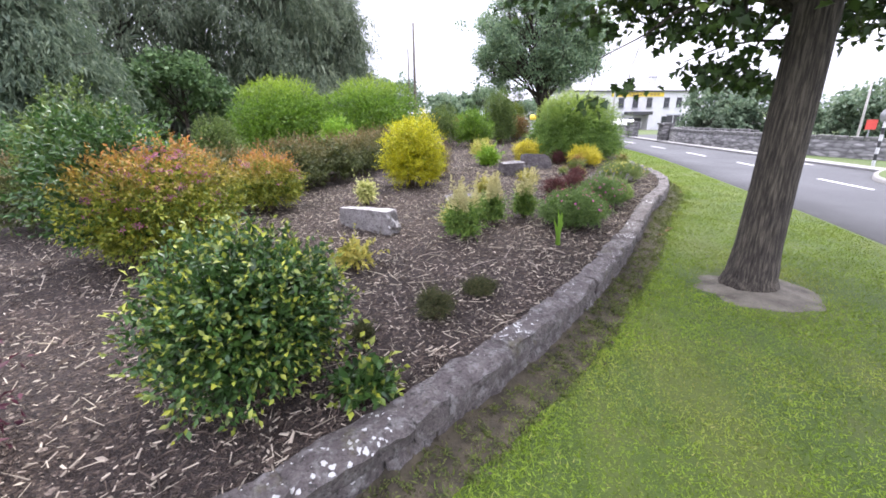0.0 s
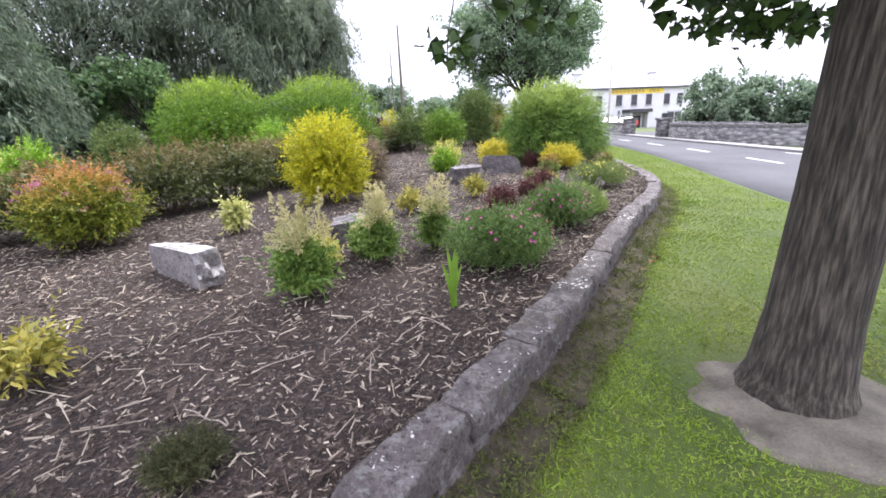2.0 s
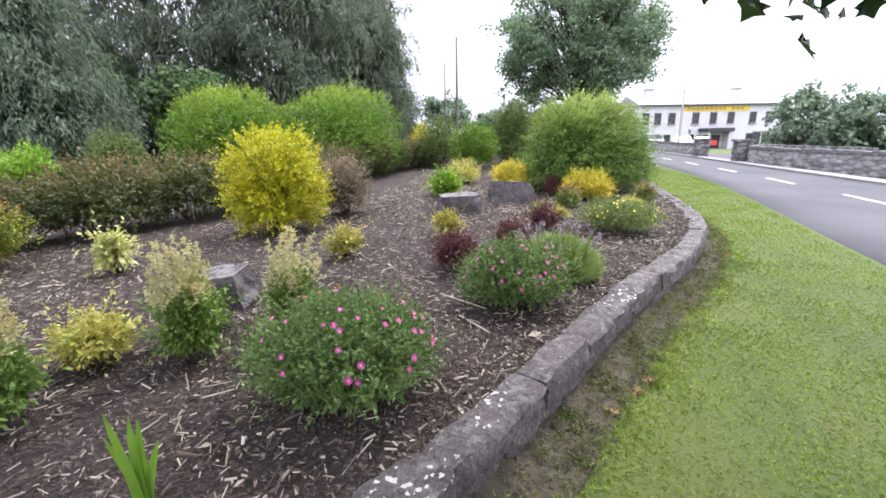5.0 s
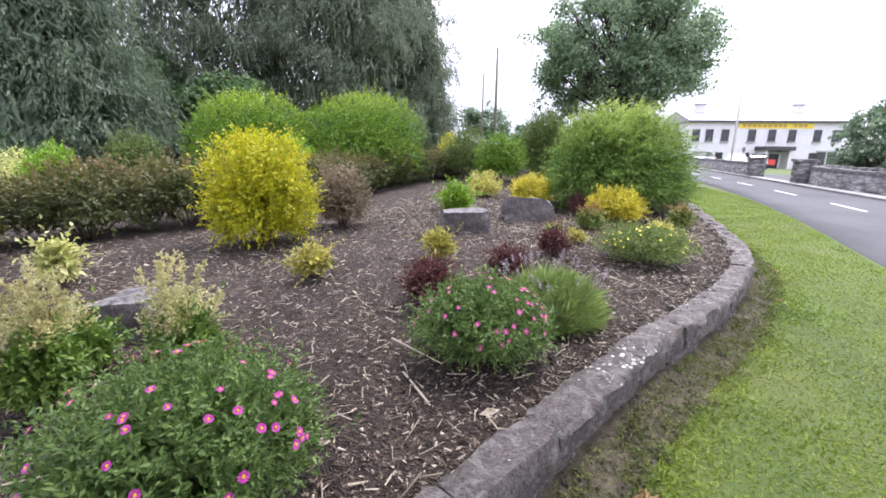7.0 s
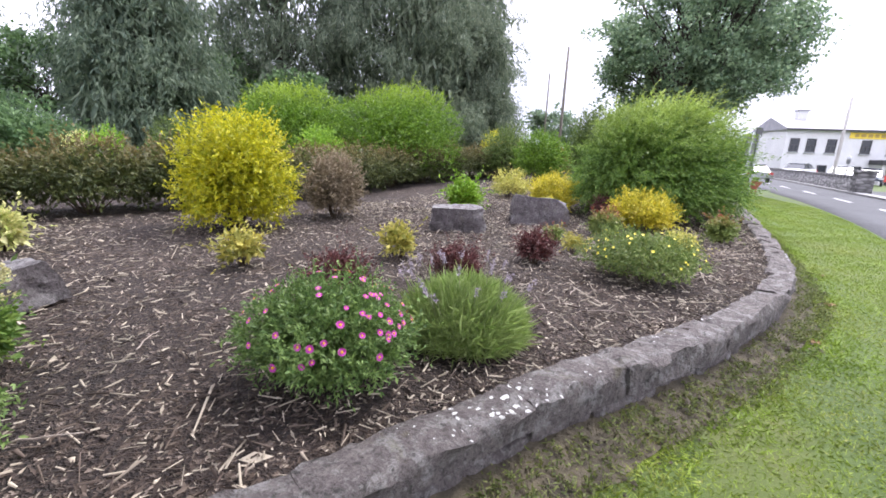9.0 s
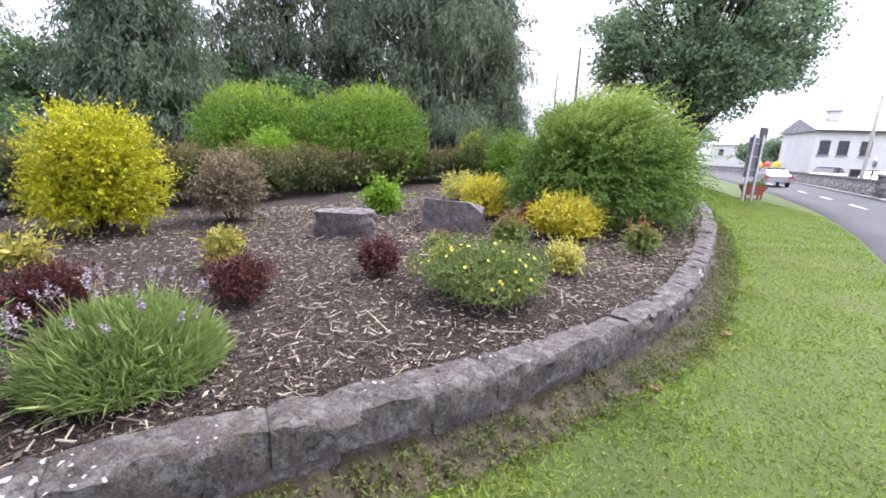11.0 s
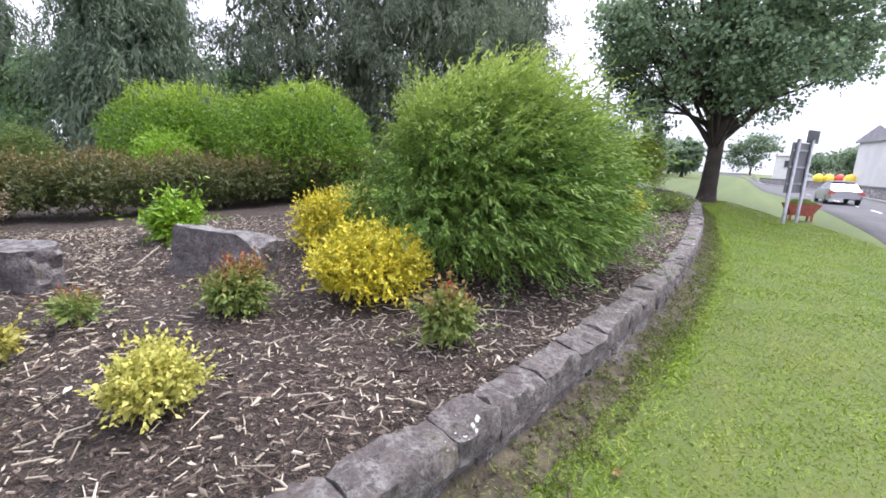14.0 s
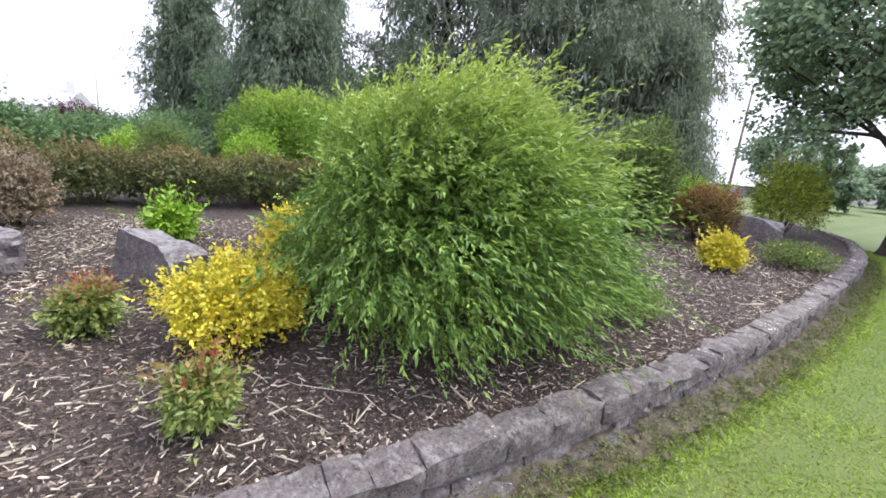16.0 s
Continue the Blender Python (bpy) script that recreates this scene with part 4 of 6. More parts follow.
def goat_beard(x, y, wide, high, plumes, label):
    ob = shrub("goat_beard", x, y, wide, high * 0.56, M["astilbe"], 4200, 0.045, label, "perennial", depth=0.5, low=-0.5, stems=8)
    for i in range(plumes):
        e = sphere_dirs(1, 0.35)[0]
        b = np.array([e[0] * wide * 0.28, e[1] * wide * 0.28, high * 0.4])
        t = np.array([e[0] * wide * 0.62, e[1] * wide * 0.62, high * RNG.uniform(0.6, 1.1)])
        axis = unit(t - b)
        at, way = [], []
        for k in range(16):
            f = k / 15
            c = b + (t - b) * (0.35 + 0.65 * f)
            side = unit(np.cross(axis, RNG.normal(size=3)))
            span = 0.10 * (1 - f) + 0.012
            m = 14
            s = RNG.random((m, 1))
            at.append(c + (side * 0.9 + axis * 0.5) * span * s + RNG.normal(size=(m, 3)) * 0.005)
            way.append(RNG.normal(size=(m, 3)) + side + axis)
        part("plume", leaf_mesh("plume", np.concatenate(at), np.concatenate(way), 0.02, 0.011, M["plume"]), ob, "feathery cream flower plume")["kind"] = "stuff"
    return ob


PLUMED = "goat's beard with feathery cream plumes over green leaves"
goat_beard(0.04, 5.7, 0.46, 0.82, 24, PLUMED)
goat_beard(0.53, 6.57, 0.31, 0.76, 22, PLUMED)
goat_beard(1.09, 6.98, 0.34, 0.78, 16, PLUMED)
goat_beard(0.3, 6.9, 0.3, 0.5, 4, "small goat's beard with a few cream plumes")


def iris(x, y):
    ob = thing("iris", x, y, 0.26, "young iris with upright sword-shaped green leaves", "iris")
    for i, (h, lean) in enumerate(((0.5, -0.05), (0.47, 0.02), (0.44, 0.045), (0.38, -0.085), (0.33, 0.085), (0.42, 0.025))):
        n = 7
        t = np.linspace(0, 1, n)
        w = 0.019 * np.sqrt(np.clip(1 - t ** 2.2, 0, 1)) + 0.001
        cx, cz = lean * t ** 1.6, h * t
        a = np.stack([cx - w, t * 0 + 0.01 * i - 0.03, cz], 1)
        m = np.stack([cx, t * 0 + 0.01 * i - 0.022, cz], 1)
        b = np.stack([cx + w, t * 0 + 0.01 * i - 0.03, cz], 1)
        v = np.stack([a, m, b], 1).reshape(-1, 3)
        k = np.arange(n - 1)[:, None] * 3
        f = np.concatenate([k + [0, 1, 4, 3], k + [1, 2, 5, 4]])
        part("blade", np_mesh("blade", v, f, M["iris"]), ob)
    ob.matrix_world = pose(x, y, 0.26, 0, 0, 25)


iris(1.31, 5.42)

# trailing ivy at the wall, and the edge of a purple shrub
shrub("ivy", -0.6, 2.25, 0.45, 0.16, M["holly"], 380, 0.06, "low trailing green ground cover by the wall", young=0.3, depth=0.5, stems=6, slim=0.6)
shrub("ivy", -1.15, 2.75, 0.28, 0.15, M["holly"], 300, 0.06, "small dark green ground cover on mulch", depth=0.5, stems=4, slim=0.6)
shrub("purple_shrub", -2.75, 1.35, 1.0, 0.75, M["purple"], 3000, 0.06, "dark purple-leaved shrub beside the holly")
shrub("holly_bush", -4.1, 4.8, 1.6, 1.9, M["holly"], 5000, 0.07, "tall dark green shrub behind the spiraea")
shrub("holly_bush", -5.6, 6.2, 1.8, 2.1, M["shade_green"], 5000, 0.07, "tall green shrub behind the spiraea")
shrub("sage_plant", 3.3, 11.7, 0.35, 0.25, M["sprig"], 500, 0.035, "small olive-green plant on mulch", depth=0.7, stems=6)
shrub("sage_plant", 2.95, 12.15, 0.32, 0.25, M["nandina"], 450, 0.04, "small reddish-green plant on mulch", young=0.4, young_top=True, depth=0.7, stems=6)
shrub("red_berberis", 3.35, 14.6, 0.5, 0.5, M["berberis"], 1800, 0.03, "small dark red berberis before the domed shrub", depth=0.5)
shrub("sage_plant", 5.2, 17.6, 0.6, 0.4, M["potentilla"], 1500, 0.03, "low green plant between domed shrub and wall", depth=0.5)


# ---- trees and the far side ----
def broad_tree(name, x, y, z, trunk_r, fork, crown_c, crown_r, clusters, per, leaf, material, bark, label, spread=0.16, slim=0.7, low=-0.7, lobed=False, skirt=0.0):
    """A broadleaf tree: flared trunk, limbs to each clump of the crown, and leaves round them."""
    ob = thing(name, x, y, z, label, "tree")
    hh = np.array([-0.15, 0.0, 0.15, 0.5, 1.2, fork * 0.7, fork, crown_c[2]])
    rr = trunk_r * np.array([1.7, 1.5, 1.25, 1.08, 1.0, 0.96, 0.9, 0.35])
    path = np.stack([hh * 0.025, hh * 0.0, hh, rr], 1)
    part("trunk", tube_mesh("trunk", [path], bark, 14), ob)
    d = sphere_dirs(clusters, low)
    c = d * np.asarray(crown_r) * RNG.uniform(0.3, 1.04, (clusters, 1)) ** 0.6 + crown_c
    limbs, twigs, at, way = [], [], [], []
    for q in c:
        h0 = RNG.uniform(fork * 0.85, max(fork, crown_c[2] * 0.8))
        limbs.append(limb_path((0, 0, h0), q, trunk_r * 0.28, 0.02, 0.04 * np.linalg.norm(q)))
        sub = q + RNG.normal(size=(5, 3)) * np.asarray(crown_r) * spread * 0.9
        for e in sub:
            twigs.append(limb_path(q * 0.8 + np.array([0, 0, h0]) * 0.2, e, 0.018, 0.005, 0.1, 4))
        pts = np.concatenate([q[None], sub])[RNG.integers(0, 6, per)] + RNG.normal(size=(per, 3)) * np.asarray(crown_r) * spread * [0.55, 0.55, 0.4]
        at.append(pts)
        way.append(RNG.normal(size=(per, 3)) + unit(pts - crown_c) * 0.5 - [0, 0, 0.35])
    for limb in limbs[:9]:
        part("limb", tube_mesh("limb", [limb], bark, 6), ob)
    tagged(part("twig_mass", tube_mesh("twig_mass", limbs[9:] + twigs, bark, 4), ob), kind="stuff")
    at, way = np.concatenate(at), np.concatenate(way)
    clear = at[:, 2] > skirt + 0.32 * np.clip(at[:, 1] - 0.6, 0, 9)      # the crown lifts away from the path
    at, way = at[clear], way[clear]
    size = leaf * RNG.uniform(0.6, 1.2, len(at))
    g = np.clip(RNG.random(len(at)) - 0.75, 0, 1)
    part("crown", lobed_mesh("crown", at, way, size, material, g) if lobed else leaf_mesh("crown", at, way, size, size * slim, material, g), ob)
    return ob


def weeping_tree(name, x, y, z, r, high, strands, per, leaf, material, label, trunk_r=0.4, foot=1.5, cone=0.0, drop=(0.6, 2.0)):
    """A tall tree with hanging sprays: strands start over the crown and hang down in curtains."""
    ob = thing(name, x, y, z, label, "tree")
    part("trunk", tube_mesh("trunk", [[(0, 0, -0.2, trunk_r * 1.4), (0, 0, 0.6, trunk_r), (0.1, 0, high * 0.5, trunk_r * 0.7), (0, 0, high * 0.95, 0.05)]], M["bark_dark"], 9), ob)
    boughs = max(30, strands // 24)
    h = foot + 0.6 + (high - foot - 0.6) * RNG.random(boughs) ** 1.15
    f = (h - foot) / (high - foot)
    prof = np.where(cone > 0, (1 - f) ** cone, np.sqrt(np.clip(1 - f ** 3, 0, 1))) * RNG.uniform(0.45, 1.0, boughs) ** 0.45
    a = RNG.uniform(0, 2 * np.pi, boughs)
    rad = r * prof * (1 + 0.1 * np.sin(a * 5 + h * 0.9))
    tip = np.stack([np.cos(a) * rad, np.sin(a) * rad, h], 1)
    own = RNG.integers(0, boughs, strands)
    out_way = unit(tip * [1, 1, 0])
    reach = RNG.random((strands, 1)) ** 0.7
    s = tip[own] - out_way[own] * (1 - reach) * r * 0.4 + RNG.normal(size=(strands, 3)) * [0.7, 0.7, 0.28] + [0, 0, 0.5] * (1 - reach)
    pick = RNG.choice(strands, min(strands, 120), replace=False)
    tagged(part("branchwork", tube_mesh("branchwork", [limb_path((0, 0, max(0.5, s[i, 2] * 0.8 - 0.3)), s[i], 0.07, 0.012, 0.3) for i in pick], M["bark_dark"], 4), ob), kind="stuff")
    t = RNG.random((strands, per))
    length = RNG.uniform(*drop, (strands, 1))
    out = unit(s * [1, 1, 0])[:, None] * (0.35 * length * t)[..., None]
    at = s[:, None] + out - (length * t)[..., None] * [0, 0, 1] + RNG.normal(size=(strands, per, 3)) * 0.14
    at = at.reshape(-1, 3)
    way = RNG.normal(size=at.shape) * 0.6 + [0, 0, -1.0] + unit(at * [1, 1, 0]) * 0.4
    size = leaf * RNG.uniform(0.6, 1.3, len(at))
    # older sprays close to the trunk, which shut out the sky behind
    m = strands * 2
    hi = 0.5 + (high * 0.93 - 0.5) * RNG.random(m) ** 1.2
    fi = np.clip((hi - foot) / (high - foot), 0, 1)
    ri = r * np.where(cone > 0, (1 - fi) ** cone, np.sqrt(1 - fi ** 3)) * 0.8 * RNG.random(m) ** 0.6
    ai = RNG.uniform(0, 2 * np.pi, m)
    inner = np.stack([np.cos(ai) * ri, np.sin(ai) * ri, hi], 1)
    at = np.concatenate([at, inner])
    way = np.concatenate([way, RNG.normal(size=inner.shape) * 0.5 + [0, 0, -1.0]])
    size = np.concatenate([size, leaf * RNG.uniform(1.8, 3.2, m)])
    keep = at[:, 2] > 0.35
    at, way, size = at[keep], way[keep], size[keep]
    part("crown", leaf_mesh("crown", at, way, size * 1.2, size * 0.27, material, np.clip(RNG.random(len(at)) - 0.6, 0, 1)), ob)
    return ob


WEEP = "tall dark weeping tree with hanging sprays"
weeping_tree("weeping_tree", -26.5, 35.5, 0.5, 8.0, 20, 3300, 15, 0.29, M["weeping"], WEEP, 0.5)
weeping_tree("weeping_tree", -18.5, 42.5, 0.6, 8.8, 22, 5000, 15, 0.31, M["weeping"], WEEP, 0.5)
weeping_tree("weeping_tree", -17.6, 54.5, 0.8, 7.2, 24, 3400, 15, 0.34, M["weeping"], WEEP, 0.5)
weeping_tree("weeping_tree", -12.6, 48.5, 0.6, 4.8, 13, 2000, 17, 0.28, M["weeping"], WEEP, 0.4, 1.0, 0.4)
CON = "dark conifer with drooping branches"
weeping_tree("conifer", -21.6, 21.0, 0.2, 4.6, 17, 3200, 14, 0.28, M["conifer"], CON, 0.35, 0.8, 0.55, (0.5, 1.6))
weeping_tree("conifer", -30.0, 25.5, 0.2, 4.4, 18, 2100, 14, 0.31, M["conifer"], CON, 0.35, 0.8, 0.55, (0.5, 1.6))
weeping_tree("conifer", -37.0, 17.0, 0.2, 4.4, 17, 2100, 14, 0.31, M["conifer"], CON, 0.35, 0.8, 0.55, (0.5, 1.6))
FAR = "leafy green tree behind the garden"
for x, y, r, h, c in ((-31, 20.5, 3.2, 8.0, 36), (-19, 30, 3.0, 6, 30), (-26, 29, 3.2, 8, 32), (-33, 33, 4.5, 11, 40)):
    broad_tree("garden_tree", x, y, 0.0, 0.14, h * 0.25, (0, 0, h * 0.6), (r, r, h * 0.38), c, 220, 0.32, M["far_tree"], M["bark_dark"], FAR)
for x, y, w, hh in ((-29, 15, 5.5, 2.8), (-34, 11.5, 5.0, 2.4), (-21, 11, 4.5, 2.2), (-14.5, 9.0, 3.6, 2.2), (-24, 15.5, 5, 3.0), (-17, 14, 3.6, 2.3)):
    shrub("garden_shrub", x, y, w, hh, M["far_tree"], 3800, 0.2, "broad leafy shrub in the garden behind the bed", z0=-0.1)
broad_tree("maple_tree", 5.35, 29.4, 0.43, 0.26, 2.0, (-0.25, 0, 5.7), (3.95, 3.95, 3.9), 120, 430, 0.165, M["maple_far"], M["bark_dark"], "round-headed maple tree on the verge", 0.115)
near_tree = broad_tree("maple_tree", 3.34, 4.64, 0.0, 0.205, 3.3, (0.0, 0.25, 4.05), (2.8, 2.8, 1.75), 60, 165, 0.125, M["maple"], M["bark"], "young maple with straight grey trunk in the lawn", 0.15, low=-0.97, lobed=True, skirt=2.5)
# Upper crown out of view, added with oversized leaves to shade the lawn.
q = sphere_dirs(70, -0.1) * [3.9, 3.9, 3.0] * RNG.uniform(0.4, 1, (70, 1)) + [0, 0.2, 5.6]
for e in q[:10]:
    part("limb", tube_mesh("limb", [limb_path((0, 0, RNG.uniform(3.2, 4.0)), e, 0.06, 0.015, 0.3)], M["bark"], 6), near_tree)
at = (q[:, None] + RNG.normal(size=(70, 230, 3)) * [0.5, 0.5, 0.35]).reshape(-1, 3)
at_low = (np.array([(0.06, 1.26, 2.36), (0.46, 1.66, 2.3), (0.8, 1.76, 2.26), (-0.44, 0.8, 2.42)])[:, None] + RNG.normal(size=(4, 60, 3)) * [0.2, 0.2, 0.07]).reshape(-1, 3)
part("limb", tube_mesh("limb", [limb_path((0, 0, 3.0), (0.45, 1.6, 2.5), 0.035, 0.008, 0.12)], M["bark"], 6), near_tree)
tagged(part("low_bough", lobed_mesh("low_bough", at_low, RNG.normal(size=at_low.shape) - [0, 0, 0.4], 0.125 * RNG.uniform(0.6, 1.2, len(at_low)), M["maple"], np.zeros(len(at_low))), near_tree), kind="stuff")
for x, y, z in ((-1.99, 0.16, 1.97), (-1.6, 0.1, 2.12)):     # two drooping sprays that hang over the wall
    part("limb", tube_mesh("limb", [np.vstack([limb_path((0, 0, 3.1), (x * 0.95, y, z + 0.5), 0.022, 0.006, 0.15), limb_path((x * 0.95, y, z + 0.5), (x, y, z), 0.006, 0.003, 0.03)[1:]])], M["bark"], 5), near_tree)
    at_spray = np.array([x, y, z + 0.06]) + RNG.normal(size=(16, 3)) * [0.085, 0.085, 0.055]
    tagged(part("hanging_spray", lobed_mesh("hanging_spray", at_spray, RNG.normal(size=at_spray.shape) * 0.6 - [0, 0, 0.7], 0.1 * RNG.uniform(0.7, 1.2, 16), M["maple"], np.zeros(16)), near_tree), kind="stuff")
part("unseen_upper_crown", leaf_mesh("unseen_upper_crown", at, RNG.normal(size=at.shape) * [1, 1, 0.5], 0.3, 0.27, M["maple"]), near_tree)


# ---- the inn, walls, poles, sign and vehicles across the road ----
def box(bm, x0, x1, y0, y1, z0, z1, mat=0):
    vs = [bm.verts.new(q) for q in ((x0, y0, z0), (x1, y0, z0), (x1, y1, z0), (x0, y1, z0), (x0, y0, z1), (x1, y0, z1), (x1, y1, z1), (x0, y1, z1))]
    for q in ((3, 2, 1, 0), (4, 5, 6, 7), (0, 1, 5, 4), (1, 2, 6, 5), (2, 3, 7, 6), (3, 0, 4, 7)):
        bm.faces.new([vs[i] for i in q]).material_index = mat


def box_mesh(name, material, *boxes):
    bm = bmesh.new()
    for q in boxes:
        box(bm, *q)
    return bm_mesh(name, bm, material)


M["white_wall"] = plain_material("white_render", (0.60, 0.60, 0.60), (0.70, 0.70, 0.69), 0.8, 0.85, 0, 0.2)
M["slate"] = plain_material("grey_slate", (0.24, 0.24, 0.26), (0.34, 0.33, 0.36), 1.5, 0.6, 0, 0.3)
M["dark_frame"] = plain_material("dark_paint", (0.03, 0.03, 0.035), (0.06, 0.06, 0.06), 4, 0.5)
M["yellow_band"] = plain_material("yellow_paint", (0.78, 0.58, 0.05), (0.85, 0.66, 0.08), 2, 0.6)
M["grey_bar"] = plain_material("brown_lettering", (0.40, 0.27, 0.06), (0.46, 0.32, 0.1), 4, 0.6)
M["grey_metal"] = plain_material("grey_metal", (0.30, 0.31, 0.32), (0.42, 0.43, 0.44), 5, 0.45, 0.6)
M["red_paint"] = plain_material("red_paint", (0.55, 0.05, 0.04), (0.65, 0.08, 0.06), 4, 0.5)
M["sign_grey"] = plain_material("dull_grey_panel", (0.12, 0.123, 0.13), (0.18, 0.183, 0.19), 3, 0.7)
M["terracotta"] = plain_material("red_stained_wood", (0.24, 0.06, 0.04), (0.36, 0.10, 0.07), 7, 0.7, 0, 0.3)
M["pole_wood"] = plain_material("weathered_pole", (0.10, 0.085, 0.07), (0.2, 0.175, 0.15), 3, 0.9, 0, 0.4)
M["pole_pale"] = plain_material("pale_grey_pole", (0.38, 0.36, 0.33), (0.5, 0.48, 0.45), 3, 0.8, 0, 0.3)
glass_m, gn, gl, gp = nodes_of("window_glass")
gp.inputs["Base Color"].default_value, gp.inputs["Roughness"].default_value, gp.inputs["Specular IOR Level"].default_value = (0.03, 0.035, 0.04, 1), 0.08, 0.7
M["glass"] = glass_m


def window(parent, x, z, w, h, depth=-0.02, bars=True):
    """A sash window: pane, dark frame with glazing bars, and a sill."""
    win = part("window", box_mesh("window", M["dark_frame"], (x - w / 2, x - w / 2 + 0.09, depth - 0.05, depth + 0.06, z, z + h), (x + w / 2 - 0.09, x + w / 2, depth - 0.05, depth + 0.06, z, z + h),
                                  (x - w / 2 + 0.09, x + w / 2 - 0.09, depth - 0.05, depth + 0.06, z + h - 0.09, z + h), (x - w / 2 + 0.09, x + w / 2 - 0.09, depth - 0.05, depth + 0.06, z, z + 0.09),
                                  (x - w / 2 + 0.09, x + w / 2 - 0.09, depth - 0.045, depth + 0.05, z + h * 0.48, z + h * 0.53), (x - 0.03, x + 0.03, depth - 0.04, depth + 0.04, z + 0.09, z + h * 0.48)), parent)
    part("pane", box_mesh("pane", M["glass"], (x - w / 2 + 0.05, x + w / 2 - 0.05, depth - 0.015, depth + 0.02, z + 0.05, z + h - 0.05)), win)
    part("sill", box_mesh("sill", M["grey_metal"], (x - w / 2 - 0.08, x + w / 2 + 0.08, depth - 0.14, depth + 0.02, z - 0.09, z - 0.002)), win)


def house(name, x, y, z, turn, long, deep, eave, ridge, label, windows, hip=0.0):
    ob = thing(name, x, y, z, label, "building", turn=turn)
    part("wall", box_mesh("wall", M["white_wall"], (0, long, 0.0, deep, -2.5, eave)), ob, "white rendered wall")
    bm = bmesh.new()
    o = 0.25
    low = [bm.verts.new(q) for q in ((-o, -o, eave), (long + o, -o, eave), (long + o, deep + o, eave), (-o, deep + o, eave))]
    low2 = [bm.verts.new(v.co + Vector((0, 0, 0.14))) for v in low]
    top = [bm.verts.new(q) for q in ((hip - (o if not hip else 0), deep / 2, ridge), (long - hip + (o if not hip else 0), deep / 2, ridge))]
    for i in range(4):
        bm.faces.new((low[i], low[(i + 1) % 4], low2[(i + 1) % 4], low2[i]))
    bm.faces.new(low[::-1])
    bm.faces.new((low2[0], low2[1], top[1], top[0]))
    bm.faces.new((low2[2], low2[3], top[0], top[1]))
    bm.faces.new((low2[1], low2[2], top[1]))
    bm.faces.new((low2[3], low2[0], top[0]))
    part("roof", bm_mesh("roof", bm, M["slate"]), ob, "grey slate roof")
    for wx, wz, ww, wh in windows:
        window(ob, wx, wz, ww, wh)
    return ob


up = [(f * 19.0, 3.3, 0.85, 1.35) for f in (0.045, 0.125, 0.22, 0.38, 0.5, 0.62, 0.77, 0.88)]
down = [(f * 19.0, 0.75, 0.85, 1.3) for f in (0.10, 0.20, 0.36, 0.61, 0.765)]
inn = house("inn", 16.0, 62.3, -0.75, 14.5, 19.0, 6.5, 5.5, 6.9, "long white two-storey inn with slate roof", up + down)
part("gutter", box_mesh("gutter", M["dark_frame"], (-0.3, 19.3, -0.38, -0.27, 5.45, 5.6)), inn, "dark gutter")
band = part("sign_board", box_mesh("sign_board", M["yellow_band"], (5.6, 14.0, -0.05, 0.02, 4.78, 5.36)), inn, "long yellow sign board")
bar_x = 6.0
while bar_x < 13.4:
    w = float(RNG.uniform(0.35, 0.5))
    if RNG.random() < 0.85:
        part("lettering", box_mesh("lettering", M["grey_bar"], (bar_x, bar_x + w, -0.07, -0.045, 4.92, 5.24)), band)
    bar_x += w + 0.16
for dx in (15.5, 16.7):
    door = part("door", box_mesh("door", M["dark_frame"], (dx - 0.5, dx + 0.5, -0.06, 0.03, -0.05, 2.15)), inn, "dark panelled door")
    part("lintel", box_mesh("lintel", M["grey_metal"], (dx - 0.6, dx + 0.6, -0.1, 0.03, 2.16, 2.32)), door)
window(inn, 17.8, 0.75, 0.85, 1.3)
porch = part("porch", box_mesh("porch", M["white_wall"], (8.0, 8.3, -1.6, -0.02, -0.4, 2.3), (10.7, 11.0, -1.6, -0.02, -0.4, 2.3), (8.3, 10.7, -0.4, -0.02, -0.4, 2.2)), inn, "white flat-roofed entrance porch")
part("porch_roof", box_mesh("porch_roof", M["dark_frame"], (7.8, 11.2, -1.8, -0.03, 2.305, 2.75)), porch)
part("porch_door", box_mesh("porch_door", M["dark_frame"], (9.3, 10.4, -0.46, -0.405, -0.3, 1.9)), porch)
part("porch_board", box_mesh("porch_board", M["red_paint"], (8.3, 9.2, -1.75, -1.62, 0.7, 1.3)), porch, "small red board")
for cx in (14.3, 2.6):
    chim = part("chimney", box_mesh("chimney", M["white_wall"], (cx - 0.45, cx + 0.45, 2.9, 3.6, 6.3, 7.6)), inn, "rendered chimney stack")
    part("chimney_cap", box_mesh("chimney_cap", M["slate"], (cx - 0.55, cx + 0.55, 2.8, 3.7, 7.605, 7.75)), chim)

cottage = house("cottage", -60.5, -2.0, -0.4, 62.0, 9.0, 6.0, 3.0, 5.2, "cream gabled cottage beyond the trees", [(2.5, 1.0, 0.9, 1.2), (6.0, 1.0, 0.9, 1.2)])
part("chimney", box_mesh("chimney", M["white_wall"], (8.0, 8.9, 2.6, 3.4, 4.6, 6.3)), cottage)
house("white_house", 38.5, 40.0, -3.6, -40.0, 9.0, 6.5, 4.4, 6.4, "white house with slate roof by the side road", [(2, 2.6, 0.9, 1.2), (5, 2.6, 0.9, 1.2), (2, 0.4, 0.9, 1.2), (5, 0.4, 0.9, 1.2)])
house("white_house", 30.0, 50.0, -2.6, -15.0, 7.0, 6.0, 2.2, 3.8, "low white bungalow with slate roof", [(2, 0.5, 0.9, 1.0), (5, 0.5, 0.9, 1.0)])
